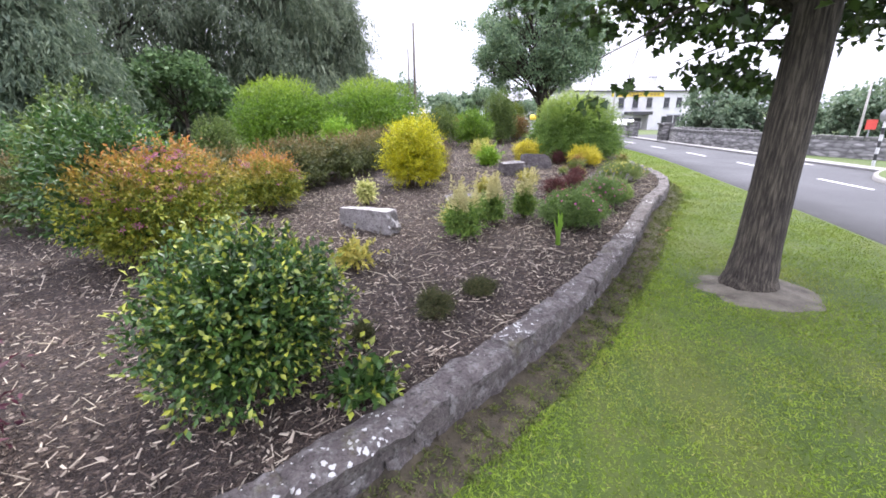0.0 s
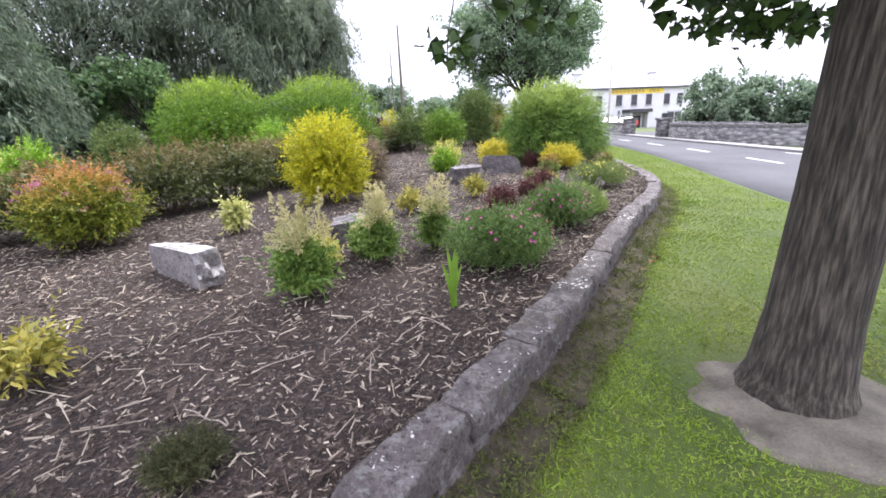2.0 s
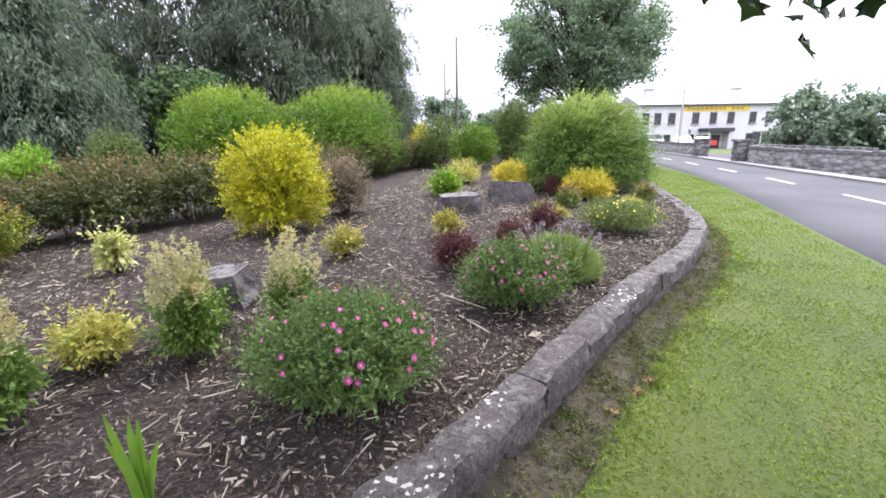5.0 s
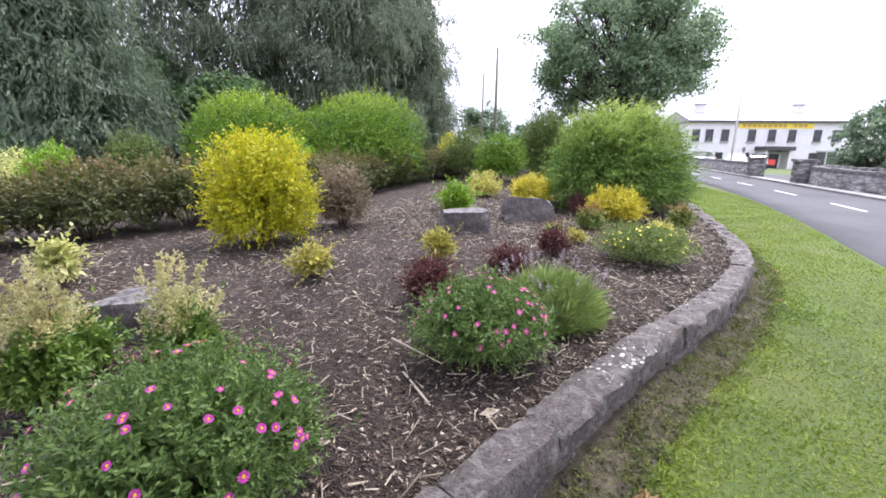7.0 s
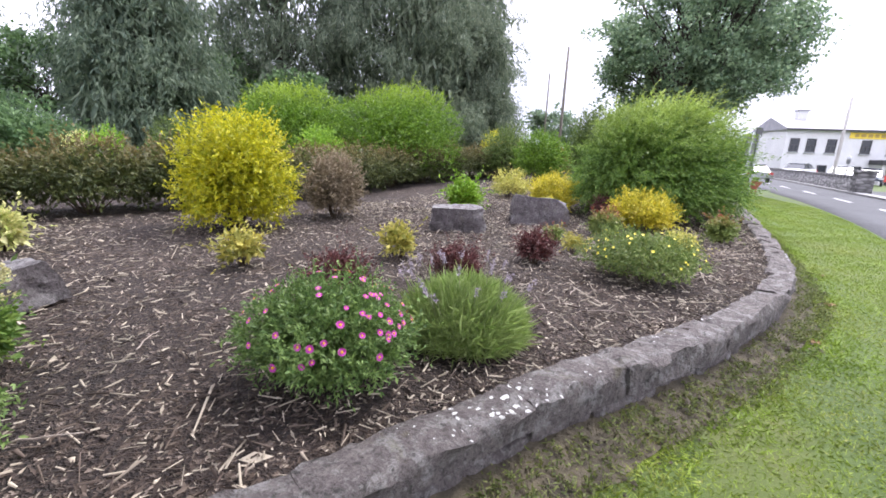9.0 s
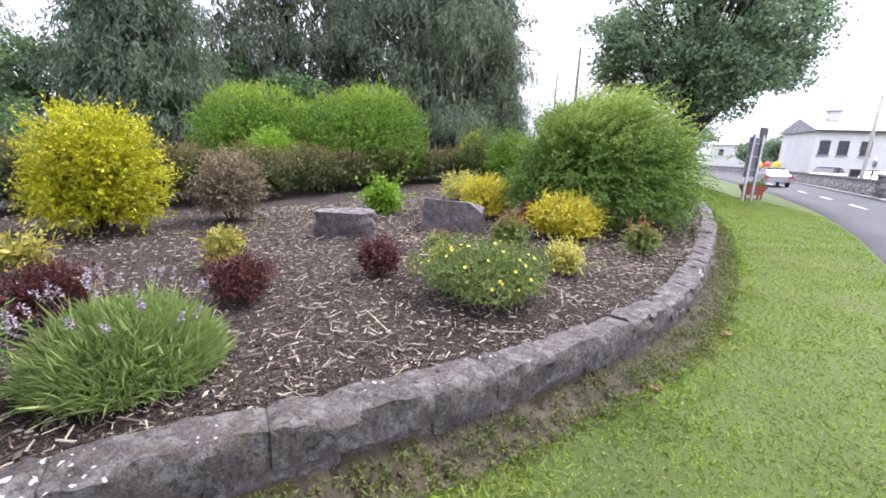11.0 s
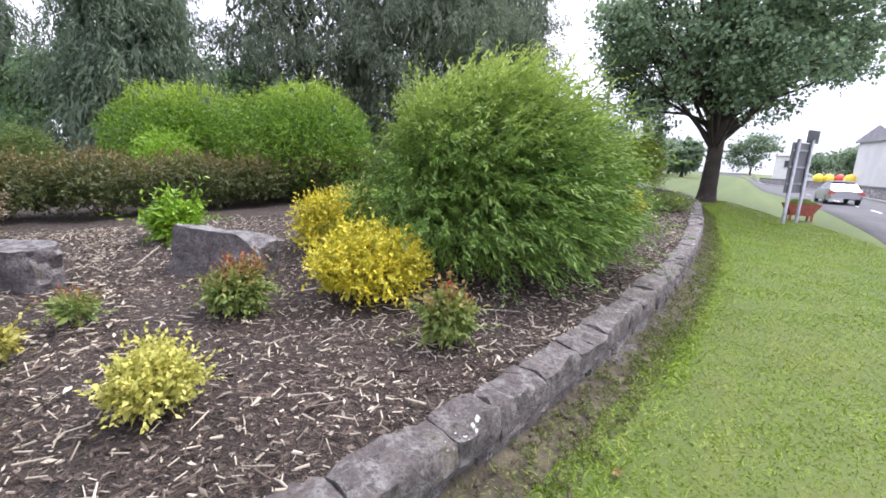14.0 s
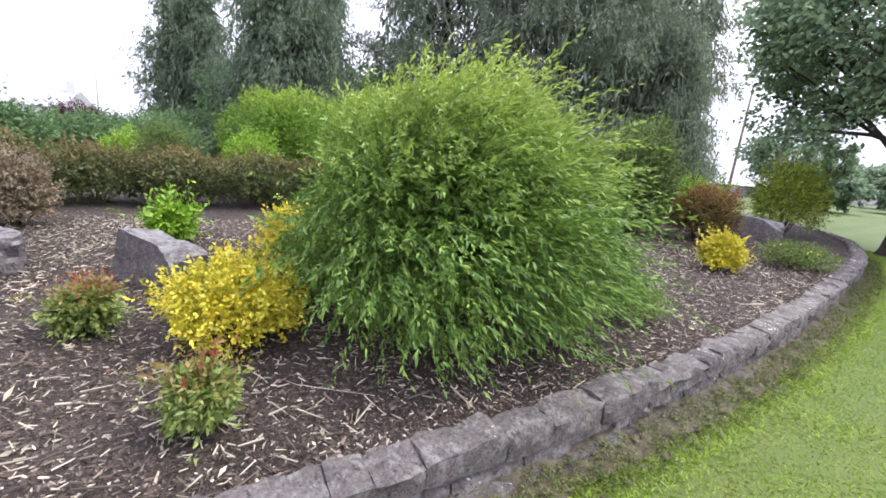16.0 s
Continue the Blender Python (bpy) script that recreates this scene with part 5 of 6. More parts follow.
house("gabled_house", 9.5, 116.0, 1.9, -20.0, 9.0, 7.0, 3.0, 5.0, "pale house far up the road", [(2, 1.0, 0.9, 1.2), (6, 1.0, 0.9, 1.2)])


def rubble_material():
    m, n, l, p = nodes_of("rubble_stone")
    v = n.new("ShaderNodeTexVoronoi")
    v.inputs["Scale"].default_value = 4.5
    co = n.new("ShaderNodeTexCoord")
    mp = n.new("ShaderNodeMapping")
    mp.inputs["Scale"].default_value = (0.7, 0.7, 1.8)
    l.new(co.outputs["Object"], mp.inputs["Vector"])
    l.new(mp.outputs[0], v.inputs["Vector"])
    r = ramp(n, [(0.0, (0.10, 0.098, 0.095)), (0.6, (0.2, 0.195, 0.19)), (1.0, (0.32, 0.31, 0.3))])
    l.new(v.outputs["Color"], r.inputs[0])
    j = ramp(n, [(0.0, (1.1, 1.1, 1.1)), (0.45, (1, 1, 1)), (0.75, (0.5, 0.5, 0.5))])
    l.new(v.outputs["Distance"], j.inputs[0])
    l.new(mixed(n, l, r.outputs[0], j.outputs[0], 1.0, "MULTIPLY"), p.inputs["Base Color"])
    p.inputs["Roughness"].default_value = 0.9
    bumped(n, l, p, v.outputs["Distance"], 0.9, -0.05)
    return m


M["rubble"] = rubble_material()


def boundary_wall(points, high, label, thick=0.35, material=None):
    """A rubble wall along a line on the land, with uneven upright coping stones."""
    line = smooth_line(points, 0.5)
    ob = thing("boundary_wall", 0, 0, 0, label, "wall", kind="structure")
    n = unit(np.stack([np.gradient(line[:, 1]), -np.gradient(line[:, 0])], 1)) * thick / 2
    z = land(line[:, 0], line[:, 1])
    prof = [(1, -0.3), (1, high), (-1, high), (-1, -0.3)]
    v = np.stack([np.concatenate([line + n * s, (z + h)[:, None]], 1) for s, h in prof], 1).reshape(-1, 3)
    i = np.arange(len(line) - 1)[:, None] * 4
    f = np.concatenate([i + q for q in ([0, 4, 5, 1], [1, 5, 6, 2], [2, 6, 7, 3])], 1).reshape(-1, 4)
    e = len(v) - 4
    f = np.concatenate([f, [[0, 1, 2, 3], [e + 3, e + 2, e + 1, e]]])
    part("wall_body", np_mesh("wall_body", v, f, material or M["rubble"]), ob)
    if material is None:
        for a, b in zip(line[:-1], line[1:]):
            c, d = (a + b) / 2, b - a
            w = float(np.linalg.norm(d)) * 0.47
            me = box_mesh("coping_stone", M["rubble"], (-w, w, -thick * 0.53, thick * 0.53, 0.003, 0.12 + 0.05 * float(RNG.random())))
            part("coping_stone", me, ob, "", pose(float(c[0]), float(c[1]), float(land(*c)) + high, 0, 0, math.degrees(math.atan2(d[1], d[0]))))
    return ob


boundary_wall([(13.9, 36.2), (14.0, 44), (13.8, 55), (12.0, 74), (7.5, 94)], 0.75, "grey rubble stone wall along the far side of the road")
boundary_wall([(21, 31.5), (17, 32), (14.2, 29.6), (14.3, 24), (15.5, 20.5), (19, 17.5), (26, 15.5)], 0.75, "grey rubble stone wall right of the gateway along the road")
for px, py in ((13.9, 35.6), (14.0, 30.2)):
    pier = thing("gate_pier", px, py, float(land(px, py)), "grey stone gate pier at the forecourt", "pier", "gate piers")
    part("shaft", box_mesh("shaft", M["rubble"], (-0.35, 0.35, -0.35, 0.35, -0.2, 1.1)), pier)
    part("cap", box_mesh("cap", M["rubble"], (-0.42, 0.42, -0.42, 0.42, 1.103, 1.22)), pier)
boundary_wall([(25, 24), (33, 21), (44, 20)], 0.9, "white rendered garden wall by the side road", 0.3, M["white_wall"])
boundary_wall([(-70, 4), (-50, 11), (-34, 21), (-12, 62), (-4, 90)], 0.9, "low grey wall behind the garden trees", 0.3)

# kerbs
M["kerb"] = plain_material("concrete_kerb", (0.2, 0.195, 0.19), (0.28, 0.275, 0.265), 2, 0.85, 0, 0.3)
kl = road_r[::1]
tagged(new("pavement", strip_mesh("pavement", kl + [0.0, 0], kl + [0.65, 0], 0.10, M["kerb"], 3)), "narrow pale concrete pavement along the far side", "pavement", kind="structure")
kv = np.concatenate([np.concatenate([kl, (land(kl[:, 0], kl[:, 1]) + h)[:, None]], 1) for h in (-0.05, 0.10)])
ki = np.arange(len(kl) - 1)[:, None]
tagged(new("kerb", np_mesh("kerb", kv, np.concatenate([ki, ki + len(kl), ki + len(kl) + 1, ki + 1], 1), M["kerb"])), "pale concrete kerb", "kerb", kind="structure")

# verge across the side road
va = np.linspace(0, 2 * math.pi, 48, endpoint=False)
vx, vy = 16.8 + 5.6 * np.cos(va), 12.4 + 3.0 * np.sin(va) + 0.25 * 5.6 * np.cos(va)
vz = land(vx, vy)
verge_v = np.concatenate([np.stack([vx, vy, vz - 0.05], 1), np.stack([vx, vy, vz + 0.12], 1), np.stack([(vx - 16.8) * 0.97 + 16.8, (vy - 12.4) * 0.97 + 12.4, vz + 0.13], 1), [[16.8, 12.4, 0.05]]])
vi = np.arange(48)
vj = (vi + 1) % 48
verge = thing("side_verge", 0, 0, 0, "kerbed grass verge at the side road", "verge", kind="structure")
part("verge_kerb", np_mesh("verge_kerb", verge_v[:144], np.concatenate([np.stack([vi, vj, vj + 48, vi + 48], 1), np.stack([vi + 48, vj + 48, vj + 96, vi + 96], 1)]), M["kerb"]), verge)
part("verge_grass", np_mesh("verge_grass", verge_v[96:], np.stack([vi, vj, vi * 0 + 48], 1), bpy.data.materials["mown_grass"]), verge)


def pole(name, x, y, z0, z1, r, material, label, arm=0.0):
    ob = thing(name, x, y, z0, label, "pole")
    part("shaft", tube_mesh("shaft", [[(0, 0, -0.3, r), (0, 0, (z1 - z0) * 0.5, r * 0.85), (0, 0, z1 - z0, r * 0.65), (0, 0, z1 - z0 + 0.01, 0.002)]], material, 9), ob)
    if arm:
        part("cross_arm", box_mesh("cross_arm", material, (-arm, arm, -0.06, 0.06, z1 - z0 - 0.7, z1 - z0 - 0.58)), ob)
        for ix in (-arm * 0.8, 0.25, arm * 0.8):
            part("insulator", tube_mesh("insulator", [[(ix, 0, z1 - z0 - 0.57, 0.05), (ix, 0, z1 - z0 - 0.4, 0.04), (ix, 0, z1 - z0 - 0.39, 0.005)]], M["grey_metal"], 6), ob)
    return ob


pole("utility_pole", -5.2, 53.0, 1.2, 11.9, 0.17, M["pole_wood"], "tall dark wooden utility pole")
pole("utility_pole", 15.2, 44.3, 0.0, 5.8, 0.11, M["pole_pale"], "pale grey utility pole by the rubble wall")
pole("utility_pole", -5.0, 45.0, 1.0, 8.1, 0.09, M["pole_wood"], "slim wooden utility pole behind the bed")
pole("utility_pole", 23.0, 26.0, -0.6, 3.4, 0.07, M["pole_pale"], "slim grey pole by the hedge")
pole("flag_pole", -44.5, 10.0, 0.0, 7.0, 0.09, M["pole_pale"], "pale slim pole beyond the garden")


def crossing_beacon(x, y):
    ob = thing("crossing_beacon", x, y, float(land(x, y)), "black and white banded crossing pole", "crossing pole")
    for i in range(7):
        part("band", tube_mesh("band", [[(0, 0, i * 0.22, 0.05), (0, 0, i * 0.22 + 0.218, 0.05)]], M["dark_frame"] if i % 2 else M["white_wall"], 8), ob)
    part("disc", tube_mesh("disc", [[(-0.03, 0, 1.72, 0.001), (-0.03, 0, 1.72, 0.24), (0.03, 0, 1.72, 0.24), (0.03, 0, 1.72, 0.001)]], M["grey_metal"], 14), ob)


crossing_beacon(14.6, 15.6)
crossing_beacon(13.95, 38.2)
stop = thing("road_sign", 17.2, 19.0, float(land(17.2, 19.0)), "small red and white road sign on a pole", "road sign")
part("post", tube_mesh("post", [[(0, 0, -0.2, 0.03), (0, 0, 1.6, 0.03)]], M["grey_metal"], 6), stop)
part("plate", box_mesh("plate", M["red_paint"], (-0.22, 0.22, -0.05, -0.031, 1.2, 1.6)), stop)


def sign_back(x, y):
    """A large road sign seen from behind: two posts, a panel with rails, a smaller plate above."""
    z = float(land(x, y))
    ob = thing("road_sign", x, y, z, "large grey road sign seen from behind on two posts", "road sign", turn=62)
    for px in (-0.38, 0.38):
        part("post", tube_mesh("post", [[(px, 0, -0.3, 0.055), (px, 0, 2.55, 0.055), (px, 0, 2.555, 0.003)]], M["grey_metal"], 8), ob)
    panel = part("panel", box_mesh("panel", M["sign_grey"], (-0.55, 0.55, 0.06, 0.085, 0.95, 2.45)), ob, "dull grey metal back panel")
    for rz in (1.2, 1.7, 2.2):
        part("rail", box_mesh("rail", M["grey_metal"], (-0.53, 0.53, 0.03, 0.058, rz, rz + 0.06)), panel)
    part("small_plate", box_mesh("small_plate", M["dark_frame"], (0.2, 0.85, 0.06, 0.085, 2.47, 2.85)), ob, "dark smaller plate above")


sign_back(7.75, 28.4)


def planter(x, y):
    z = float(land(x, y))
    ob = thing("planter", x, y, z, "red-stained wooden flower planter on legs", "planter", turn=20)
    ob.matrix_world = pose(x, y, z, 0, 0, 20) @ Matrix.Diagonal((0.68, 0.68, 0.8, 1))
    bm = bmesh.new()
    lo = [bm.verts.new(q) for q in ((-0.42, -0.22, 0.22), (0.42, -0.22, 0.22), (0.42, 0.22, 0.22), (-0.42, 0.22, 0.22))]
    hi = [bm.verts.new(q) for q in ((-0.72, -0.34, 0.72), (0.72, -0.34, 0.72), (0.72, 0.34, 0.72), (-0.72, 0.34, 0.72))]
    inn_ = [bm.verts.new(v.co * 0.93 + Vector((0, 0, 0.05))) for v in hi]
    bot = [bm.verts.new(Vector((v.co.x, v.co.y, 0.6))) for v in inn_]
    bm.faces.new(lo[::-1])
    for i in range(4):
        j = (i + 1) % 4
        bm.faces.new((lo[i], lo[j], hi[j], hi[i]))
        bm.faces.new((hi[i], hi[j], inn_[j], inn_[i]))
        bm.faces.new((inn_[i], inn_[j], bot[j], bot[i]))
    bm.faces.new(bot)
    part("trough", bm_mesh("trough", bm, M["terracotta"]), ob)
    for px in (-0.45, 0.45):
        for py in (-0.2, 0.2):
            part("leg", box_mesh("leg", M["terracotta"], (px - 0.04, px + 0.04, py - 0.04, py + 0.04, -0.02, 0.3)), ob)
    d = sphere_dirs(700, 0.0)
    at = d * [0.66, 0.3, 0.2] * RNG.uniform(0.5, 1, (700, 1)) + [0, 0, 0.7]
    part("bedding_plants", leaf_mesh("bedding_plants", at, d + RNG.normal(size=(700, 3)) * 0.6, 0.07, 0.035, M["bright"]), ob, "low green bedding plants")["kind"] = "stuff"
    for e in sphere_dirs(26, 0.2):
        part("flower", buttercup, ob, "", Matrix.Translation((e[0] * 0.66, e[1] * 0.3, 0.72 + 0.2 * e[2])) @ Matrix.Diagonal((2, 2, 2, 1)))


planter(8.05, 29.8)


def car(name, x, y, turn, paint, label, scale=1.0):
    """A saloon: one body shell of cross-sections, glass, lamps and four wheels."""
    z = float(land(x, y)) + 0.02
    ob = thing(name, x, y, z, label, "car", turn=turn)
    sta = [(-2.2, 0.45, 0.62, 0.62, 0.70), (-2.1, 0.30, 0.72, 0.80, 0.82), (-1.5, 0.22, 0.90, 0.84, 0.86), (-0.9, 0.22, 0.93, 0.86, 0.88), (0.9, 0.22, 0.95, 0.86, 0.88), (1.5, 0.22, 0.97, 0.85, 0.86), (2.05, 0.28, 0.95, 0.80, 0.82), (2.2, 0.4, 0.85, 0.66, 0.74)]
    rows = []
    for sx, zl, zh, wl_, wm in sta:
        rows += [(sx, -wl_, zl), (sx, -wm, (zl + zh) / 2), (sx, -wl_ * 0.94, zh), (sx, 0, zh + 0.04), (sx, wl_ * 0.94, zh), (sx, wm, (zl + zh) / 2), (sx, wl_, zl)]
    k = 7
    f = [(i * k + j, i * k + j + 1, (i + 1) * k + j + 1, (i + 1) * k + j) for i in range(len(sta) - 1) for j in range(k - 1)]
    me = bpy.data.meshes.new("body")
    me.from_pydata([tuple(c * scale for c in r) for r in rows], [], f + [tuple(range(k))[::-1], tuple(range((len(sta) - 1) * k, len(sta) * k))])
    me.materials.append(paint)
    for poly in me.polygons:
        poly.use_smooth = True
    me.set_sharp_from_angle(angle=radians(40))
    part("body", me, ob)
    rows = []
    for sx, zl, zh, wl_, wh in ((-1.35, 0.9, 0.93, 0.76, 0.74), (-0.6, 0.9, 1.38, 0.78, 0.6), (0.2, 0.92, 1.46, 0.78, 0.6), (0.95, 0.92, 1.38, 0.78, 0.58), (1.75, 0.95, 0.98, 0.74, 0.7)):
        rows += [(sx, -wl_, zl), (sx, -wh, zh), (sx, wh, zh), (sx, wl_, zl)]
    f = [(i * 4 + j, i * 4 + j + 1, i * 4 + j + 5, i * 4 + j + 4) for i in range(4) for j in range(3)]
    me = bpy.data.meshes.new("cabin_glass")
    me.from_pydata([tuple(c * scale for c in r) for r in rows], [], f)
    me.materials.append(M["glass"])
    part("cabin_glass", me, ob)
    part("roof_panel", box_mesh("roof_panel", paint, tuple(q * scale for q in (-0.62, 1.0, -0.6, 0.6, 1.405, 1.475))), ob)
    for py in (-0.7, 0.7):
        part("tail_lamp", box_mesh("tail_lamp", M["red_paint"], tuple(q * scale for q in (2.1, 2.2, py - 0.16, py + 0.16, 0.66, 0.82))), ob)
        part("headlight", box_mesh("headlight", M["white_wall"], tuple(q * scale for q in (-2.2, -2.08, py - 0.16, py + 0.16, 0.58, 0.70))), ob)
        for px in (-1.35, 1.35):
            s = 1 if py > 0 else -1
            wheel = part("wheel", tube_mesh("wheel", [[(px * scale, (py + s * q) * scale, 0.31 * scale, r * scale) for q, r in ((0.0, 0.2), (0.0, 0.31), (0.16, 0.31), (0.17, 0.2))]], M["dark_frame"], 16), ob, "black tyre")
            part("rim", tube_mesh("rim", [[(px * scale, (py + s * q) * scale, 0.31 * scale, r * scale) for q, r in ((0.1, 0.2), (0.165, 0.2), (0.17, 0.06), (0.172, 0.005))]], M["grey_metal"], 12), wheel)
    return ob


M["silver"] = plain_material("silver_paint", (0.42, 0.43, 0.45), (0.48, 0.49, 0.51), 0.7, 0.28, 0.7)
M["white_paint"] = plain_material("white_car_paint", (0.72, 0.73, 0.75), (0.78, 0.78, 0.8), 0.7, 0.3)
M["blue_paint"] = plain_material("dark_blue_car_paint", (0.03, 0.035, 0.06), (0.05, 0.06, 0.09), 0.7, 0.3)
car("car", 10.6, 44.0, -86, M["silver"], "silver saloon car on the road", 0.85)
car("car", 18.0, 52.0, 70, M["white_paint"], "white car parked behind the rubble wall")
car("car", 21.5, 57.0, 70, M["blue_paint"], "dark car parked behind the rubble wall")
car("car", 16.2, 56.5, 60, M["white_paint"], "white car parked behind the rubble wall")

# inflatable yellow-and-red play structures and small boats behind the wall
for bx, by, n in ((12.6, 76.0, 3), (14.2, 68.0, 2)):
    ob = thing("play_inflatable", bx, by, float(land(bx, by)) + 0.6, "yellow rounded inflatable behind the wall", "inflatable")
    for i in range(n):
        bm = bmesh.new()
        bmesh.ops.create_uvsphere(bm, u_segments=14, v_segments=9, radius=0.5, matrix=Matrix.Translation((i * 0.9, 0, 0.6)) @ Matrix.Diagonal((1, 1, 1.15, 1)))
        part("lobe", bm_mesh("lobe", bm, M["yellow_band"] if i != 2 else M["red_paint"], True), ob)

# ---- planting and trees across the road ----
TREE = "dense green tree behind the rubble wall"
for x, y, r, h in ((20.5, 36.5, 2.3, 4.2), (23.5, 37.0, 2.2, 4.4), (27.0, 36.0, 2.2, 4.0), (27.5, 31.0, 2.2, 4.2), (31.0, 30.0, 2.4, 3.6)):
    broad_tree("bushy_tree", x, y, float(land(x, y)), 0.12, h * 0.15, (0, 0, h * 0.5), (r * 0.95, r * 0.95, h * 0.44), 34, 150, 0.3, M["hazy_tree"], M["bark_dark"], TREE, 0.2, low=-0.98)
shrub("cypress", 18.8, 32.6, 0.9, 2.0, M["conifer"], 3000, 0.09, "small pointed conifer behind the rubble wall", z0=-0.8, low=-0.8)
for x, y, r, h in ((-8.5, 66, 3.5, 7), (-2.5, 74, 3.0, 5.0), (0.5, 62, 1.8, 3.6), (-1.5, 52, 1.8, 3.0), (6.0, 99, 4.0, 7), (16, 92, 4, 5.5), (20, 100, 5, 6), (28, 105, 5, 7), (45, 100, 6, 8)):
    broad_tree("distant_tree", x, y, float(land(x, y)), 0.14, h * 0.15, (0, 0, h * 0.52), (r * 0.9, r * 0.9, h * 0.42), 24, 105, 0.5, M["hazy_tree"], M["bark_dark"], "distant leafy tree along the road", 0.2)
shrub("purple_shrub", -6.0, 40.0, 2.4, 1.6, M["purple"], 3000, 0.12, "dark purple shrub far behind the hedge", z0=0.2)
shrub("purple_shrub", -40.0, 9.0, 5.0, 3.0, M["purple"], 4000, 0.2, "dark purple shrub near the cottage", z0=0)
shrub("pale_shrub", -0.8, 21.5, 1.8, 1.9, M["shade_green"], 5000, 0.07, "grey-green shrub at the hedge's end")
shrub("gold_shrub", -1.9, 23.2, 1.3, 1.7, M["gold"], 3500, 0.06, "yellow-green shrub at the hedge's end")
shrub("lime_shrub", 0.5, 28.5, 2.4, 1.5, M["lime"], 4500, 0.09, "lime green shrub at the bed's end", z0=0.1)
shrub("rust_shrub", 0.2, 24.6, 2.2, 1.2, M["rust"], 5000, 0.06, "rust-red hedging shrub on the far side", young=0.5, young_top=True)
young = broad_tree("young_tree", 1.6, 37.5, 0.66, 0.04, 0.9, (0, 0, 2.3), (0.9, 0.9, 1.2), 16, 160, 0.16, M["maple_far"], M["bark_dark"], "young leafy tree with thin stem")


# ---- mulch chips, grass blades and litter ----
M["chip"] = leaf_material("bark_chip", (0.033, 0.0225, 0.018), (0.152, 0.118, 0.096), (0.54, 0.475, 0.385), 0.9, 0.0)


def chips(count, near, far, long):
    """Shredded bark: flat splinters lying at all angles, each a thin slip with its long edges."""
    k = RNG.integers(6, 300, count)
    off = near + (far - near) * RNG.random(count) ** 1.25
    xy = WALL[k] - WALL_OUT[k] * off[:, None] + RNG.normal(size=(count, 2)) * 0.08
    keep = beside_wall(xy) < -0.2
    xy = xy[keep]
    n = len(xy)
    a = RNG.uniform(0, 2 * np.pi, n)
    tilt = RNG.normal(size=n) * 0.28
    d = np.stack([np.cos(a) * np.cos(tilt), np.sin(a) * np.cos(tilt), np.sin(tilt)], 1)
    s = unit(np.cross(d, RNG.normal(size=(n, 3)) * 0.35 + [0, 0, 1]))
    u = np.cross(s, d)
    l = long * RNG.lognormal(0, 0.55, n)[:, None]
    w = 0.0052 * RNG.lognormal(0, 0.6, n)[:, None]
    h = 0.0025 * RNG.uniform(0.5, 1.8, n)[:, None]
    c = np.concatenate([xy, (bed_height(xy[:, 0], xy[:, 1]) + 0.016 + RNG.random(n) * 0.018)[:, None]], 1)
    bend = u * l * RNG.normal(size=(n, 1)) * 0.04
    v = []
    for top in (-1, 1):
        v += [c - d * l / 2 - s * w * 0.4 + u * h * top, c + d * l / 2 - s * w * 0.25 + u * h * top + bend, c + d * l / 2 + s * w * 0.25 + u * h * top + bend, c - d * l / 2 + s * w * 0.6 + u * h * top]
    v = np.stack(v, 1).reshape(-1, 3)
    b = np.arange(n)[:, None] * 8
    f = np.concatenate([b + q for q in ([4, 5, 6, 7], [0, 1, 5, 4], [2, 3, 7, 6])], 1).reshape(-1, 4)
    pale = np.where(RNG.random(n) < 0.4, RNG.uniform(0.4, 1, n), 0)
    return np_mesh("bark_chips", v, f, M["chip"], np.repeat(pale, 8))


tagged(new("bark_chips", chips(44000, 0.2, 7.0, 0.043)), "brown and grey bark chips strewn over the bed", "bark chips", kind="stuff")


def flakes(count, near, far):
    """Small shredded flakes between the chips, each one bent slip."""
    k = RNG.integers(6, 300, count)
    off = near + (far - near) * RNG.random(count) ** 1.6
    xy = WALL[k] - WALL_OUT[k] * off[:, None] + RNG.normal(size=(count, 2)) * 0.1
    xy = xy[beside_wall(xy) < -0.19]
    n = len(xy)
    c = np.concatenate([xy, (bed_height(xy[:, 0], xy[:, 1]) + 0.004 + RNG.random(n) * 0.022)[:, None]], 1)
    way = unit(RNG.normal(size=(n, 3)) * [1, 1, 0.3])
    long = 0.024 * RNG.lognormal(0, 0.5, n)
    v, f = leaf_arrays(c, way, long, long * RNG.uniform(0.14, 0.42, n), 0.12, 0.1)
    pale = np.where(RNG.random(n) < 0.3, RNG.uniform(0.2, 1.0, n), 0)
    return np_mesh("bark_flakes", v, f, M["chip"], np.repeat(pale, 4))


tagged(new("bark_flakes", flakes(100000, 0.18, 6.5)), "small dark shredded bark flakes over the bed", "bark chips", kind="stuff")
tagged(new("bark_splinters", chips(1200, 0.2, 5.0, 0.11)), "long pale wood splinters on the mulch", "bark chips", kind="stuff")


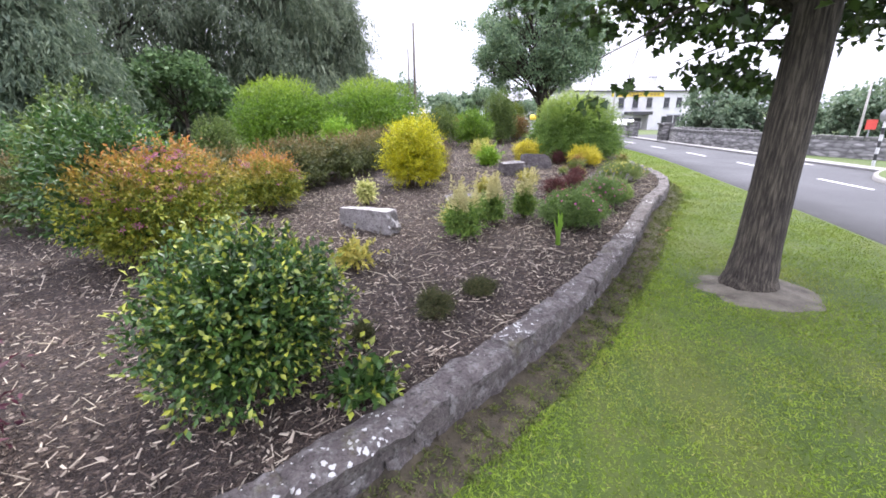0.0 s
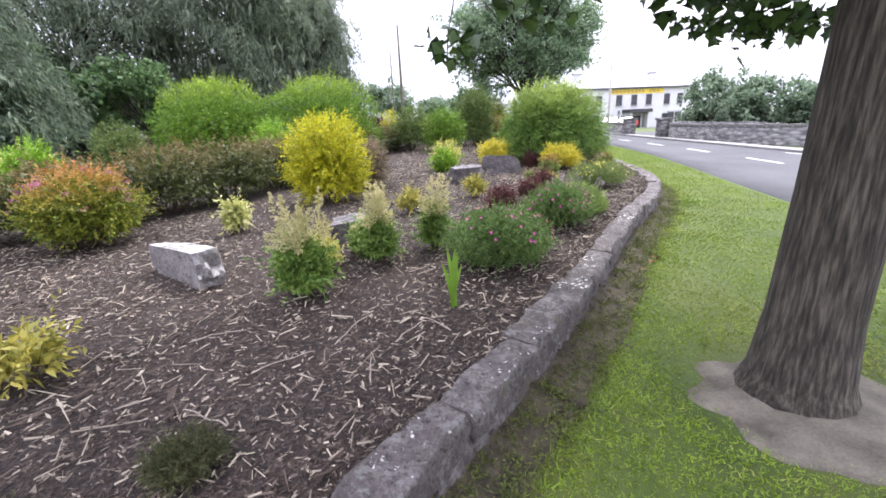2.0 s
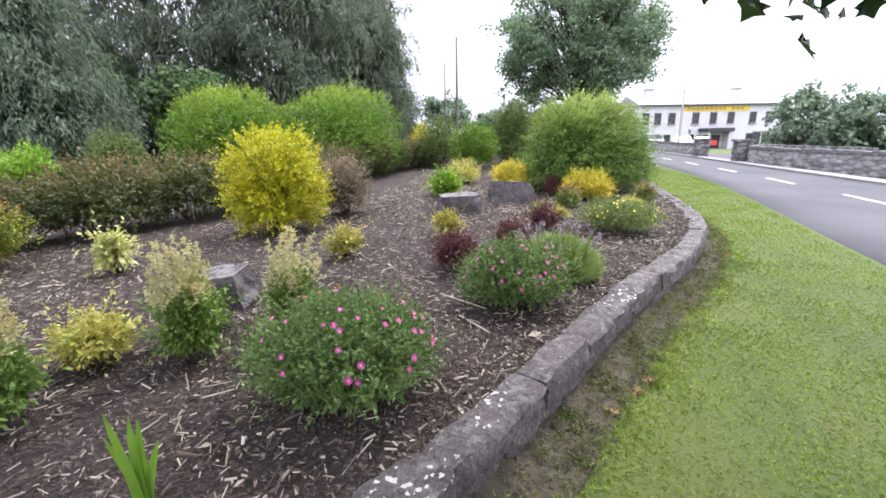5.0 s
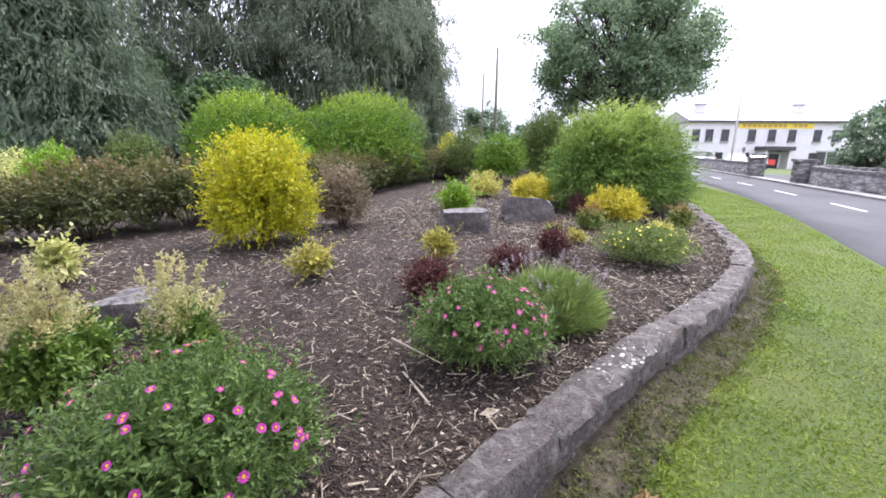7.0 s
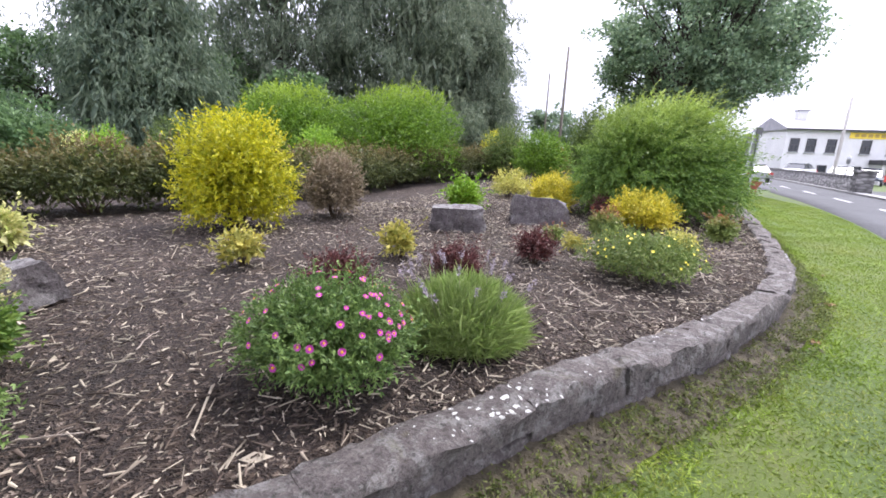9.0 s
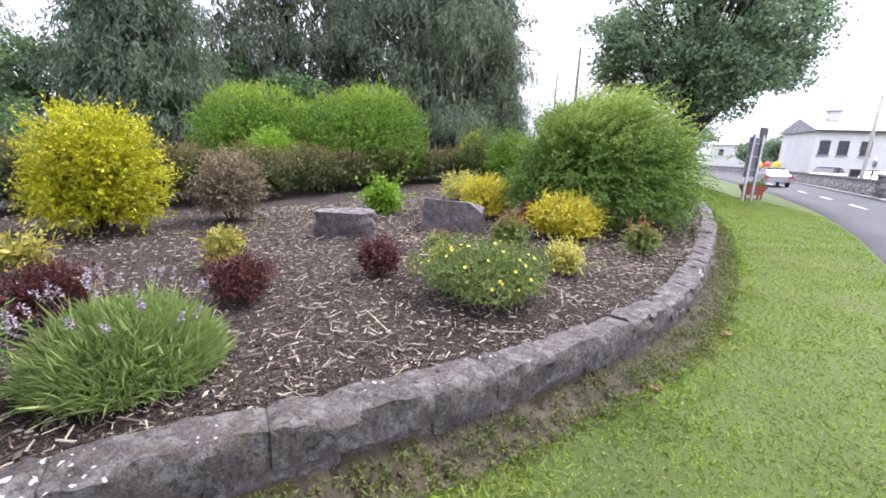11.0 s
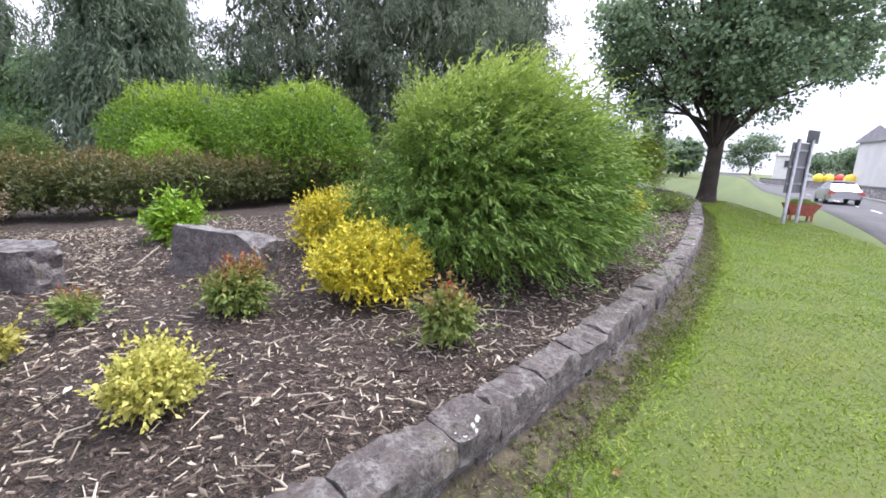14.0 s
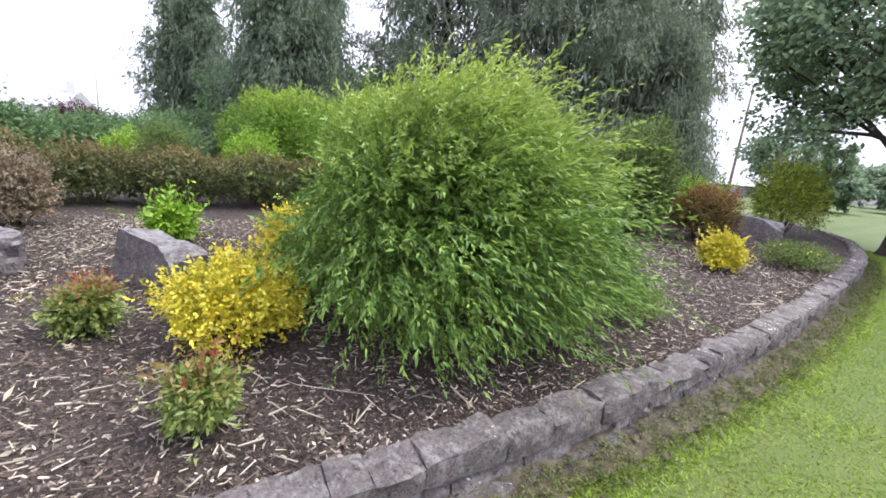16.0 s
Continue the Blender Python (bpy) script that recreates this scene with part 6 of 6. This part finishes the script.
def blades(count, near, far, long, s0=0, s1=345):
    k = (s0 + (s1 - s0) * RNG.random(count) ** 1.3).astype(int)
    off = near + (far - near) * RNG.random(count) ** 1.05
    xy = WALL[k] + WALL_OUT[k] * off[:, None] + RNG.normal(size=(count, 2)) * 0.05
    verge = np.interp(xy[:, 1], (8, 12), (0.17, 0.09)) + 0.12 * np.array([noise.noise(Vector((p[0] * 3, p[1] * 3, 2))) for p in xy])
    keep = (beside_wall(xy) > verge + 0.16 * (RNG.random(count) - 0.4)) & (xy[:, 0] < road_x(ROAD_NEAR, xy[:, 1]) - 0.05) & (np.linalg.norm(xy - [3.32, 4.6], axis=1) > 0.42 + 0.3 * RNG.random(count))
    xy = xy[keep]
    n = len(xy)
    z = land(xy[:, 0], xy[:, 1])
    tuft = np.array([noise.noise(Vector((p[0] * 1.7, p[1] * 1.7, 0))) for p in xy])
    l = long * (1 + 0.5 * tuft) * RNG.uniform(0.5, 1.3, n)
    way = unit(RNG.normal(size=(n, 3)) * [0.8, 0.8, 0.12] + [0, 0, 0.5])
    side = unit(np.cross(way, RNG.normal(size=(n, 3))))
    c = np.concatenate([xy, z[:, None] - 0.003], 1)
    w = (0.0042 * RNG.uniform(0.7, 1.4, n))[:, None]
    v = np.stack([c - side * w, c + side * w, c + way * l[:, None]], 1).reshape(-1, 3)
    f = np.arange(n * 3).reshape(-1, 3)
    dry = np.clip(np.array([noise.noise(Vector((p[0] * 0.9, p[1] * 0.9, 7))) for p in xy]) * 1.2, 0, 0.6) * RNG.random(n) + np.where(RNG.random(n) < 0.06, 0.7, 0)
    return np_mesh("grass_blades", v, f, M["grass"], np.repeat(dry, 3))


tagged(new("grass_blades", blades(540000, 0.2, 3.5, 0.03)), "short mown grass blades beside the wall", "grass", kind="stuff")
tagged(new("grass_tufts", blades(24000, 0.12, 0.5, 0.06)), "longer uncut grass along the soil strip", "grass", kind="stuff")

# bare patch round the near tree
M["trodden"] = plain_material("trodden_soil", (0.085, 0.075, 0.055), (0.2, 0.18, 0.14), 5, 0.95, 0, 1.0, 60)
k = np.linspace(0, 2 * math.pi, 40, endpoint=False)
rr = np.array([0.6 + 0.16 * noise.noise(Vector((math.cos(a) * 2, math.sin(a) * 2, 1))) + 0.07 * noise.noise(Vector((math.cos(a) * 7, math.sin(a) * 7, 1))) for a in k])
rings = [np.stack([3.36 + np.cos(k) * rr * q, 4.5 + np.sin(k) * rr * q * 0.9, 0 * k + h], 1) for q, h in ((1.0, 0.002), (0.8, 0.012), (0.55, 0.028), (0.3, 0.045), (0.03, 0.05))]
pv = np.concatenate(rings)
pf = [(i * 40 + j, i * 40 + (j + 1) % 40, (i + 1) * 40 + (j + 1) % 40, (i + 1) * 40 + j) for i in range(4) for j in range(40)]
tagged(new("soil_patch", np_mesh("soil_patch", pv, np.array(pf), M["trodden"], smooth=True)), "bare trodden soil round the tree's foot", "soil", kind="structure")

M["dead_leaf"] = leaf_material("dead_leaf", (0.16, 0.09, 0.04), (0.34, 0.22, 0.11), (0.3, 0.2, 0.1), 0.8, 0.1)
for lx, ly, lr in ((3.5, 7.0, 0.06), (3.62, 7.15, 0.07), (3.3, 6.75, 0.05), (5.98, 11.9, 0.07), (0.2, 2.35, 0.06), (0.35, 2.5, 0.05), (-0.1, 2.0, 0.05), (5.5, 10.6, 0.05), (6.3, 13.4, 0.04)):
    a = RNG.uniform(0, 6.28, 7)
    at = np.tile([[0, 0, 0.012]], (7, 1))
    way = np.stack([np.cos(a), np.sin(a), RNG.uniform(0.05, 0.4, 7)], 1)
    ob = new("fallen_leaf", leaf_mesh("fallen_leaf", at, way, lr, lr * 0.5, M["dead_leaf"]))
    ob.matrix_world = pose(lx, ly, float(land(lx, ly)) + 0.012, 0, 0, 0)
    tagged(ob, "curled brown fallen maple leaf", "leaf", "fallen leaves by the wall")


def stick(x, y, long, turn, label):
    """A dry crooked stick with a short side twig, lying on the mulch."""
    z = float(bed_height(x, y)) + 0.035
    paths = [limb_path((-long / 2, 0, 0), (long / 2, 0, 0.015), 0.0055, 0.0025, 0.012, 7), limb_path((long * 0.1, 0, 0.008), (long * 0.28, long * 0.16, 0.02), 0.003, 0.0015, 0.01, 4)]
    ob = new("stick", tube_mesh("stick", paths, M["dry_wood"], 5))
    ob.matrix_world = pose(x, y, z, 0, 0, turn)
    tagged(ob, label, "stick", "dry sticks on the mulch")


M["dry_wood"] = plain_material("dry_wood", (0.26, 0.21, 0.17), (0.44, 0.38, 0.32), 14, 0.85, 0, 0.4)
for sx, sy, sl, st in ((0.62, 5.0, 0.42, 70), (1.02, 4.95, 0.3, 60), (1.2, 5.05, 0.26, 140), (0.3, 4.6, 0.36, 35), (0.1, 4.1, 0.3, 160), (0.85, 4.5, 0.24, 100), (-0.3, 4.95, 0.34, 20),
                       (2.05, 6.9, 0.26, 40), (1.5, 7.6, 0.22, 120), (3.9, 9.6, 0.28, 15), (3.6, 10.0, 0.22, 80), (4.6, 11.4, 0.26, 150), (5.0, 12.6, 0.24, 30), (4.3, 12.9, 0.2, 70), (-0.6, 3.6, 0.3, 110)):
    stick(sx, sy, sl, st, "thin dry grey-brown stick on bark mulch")
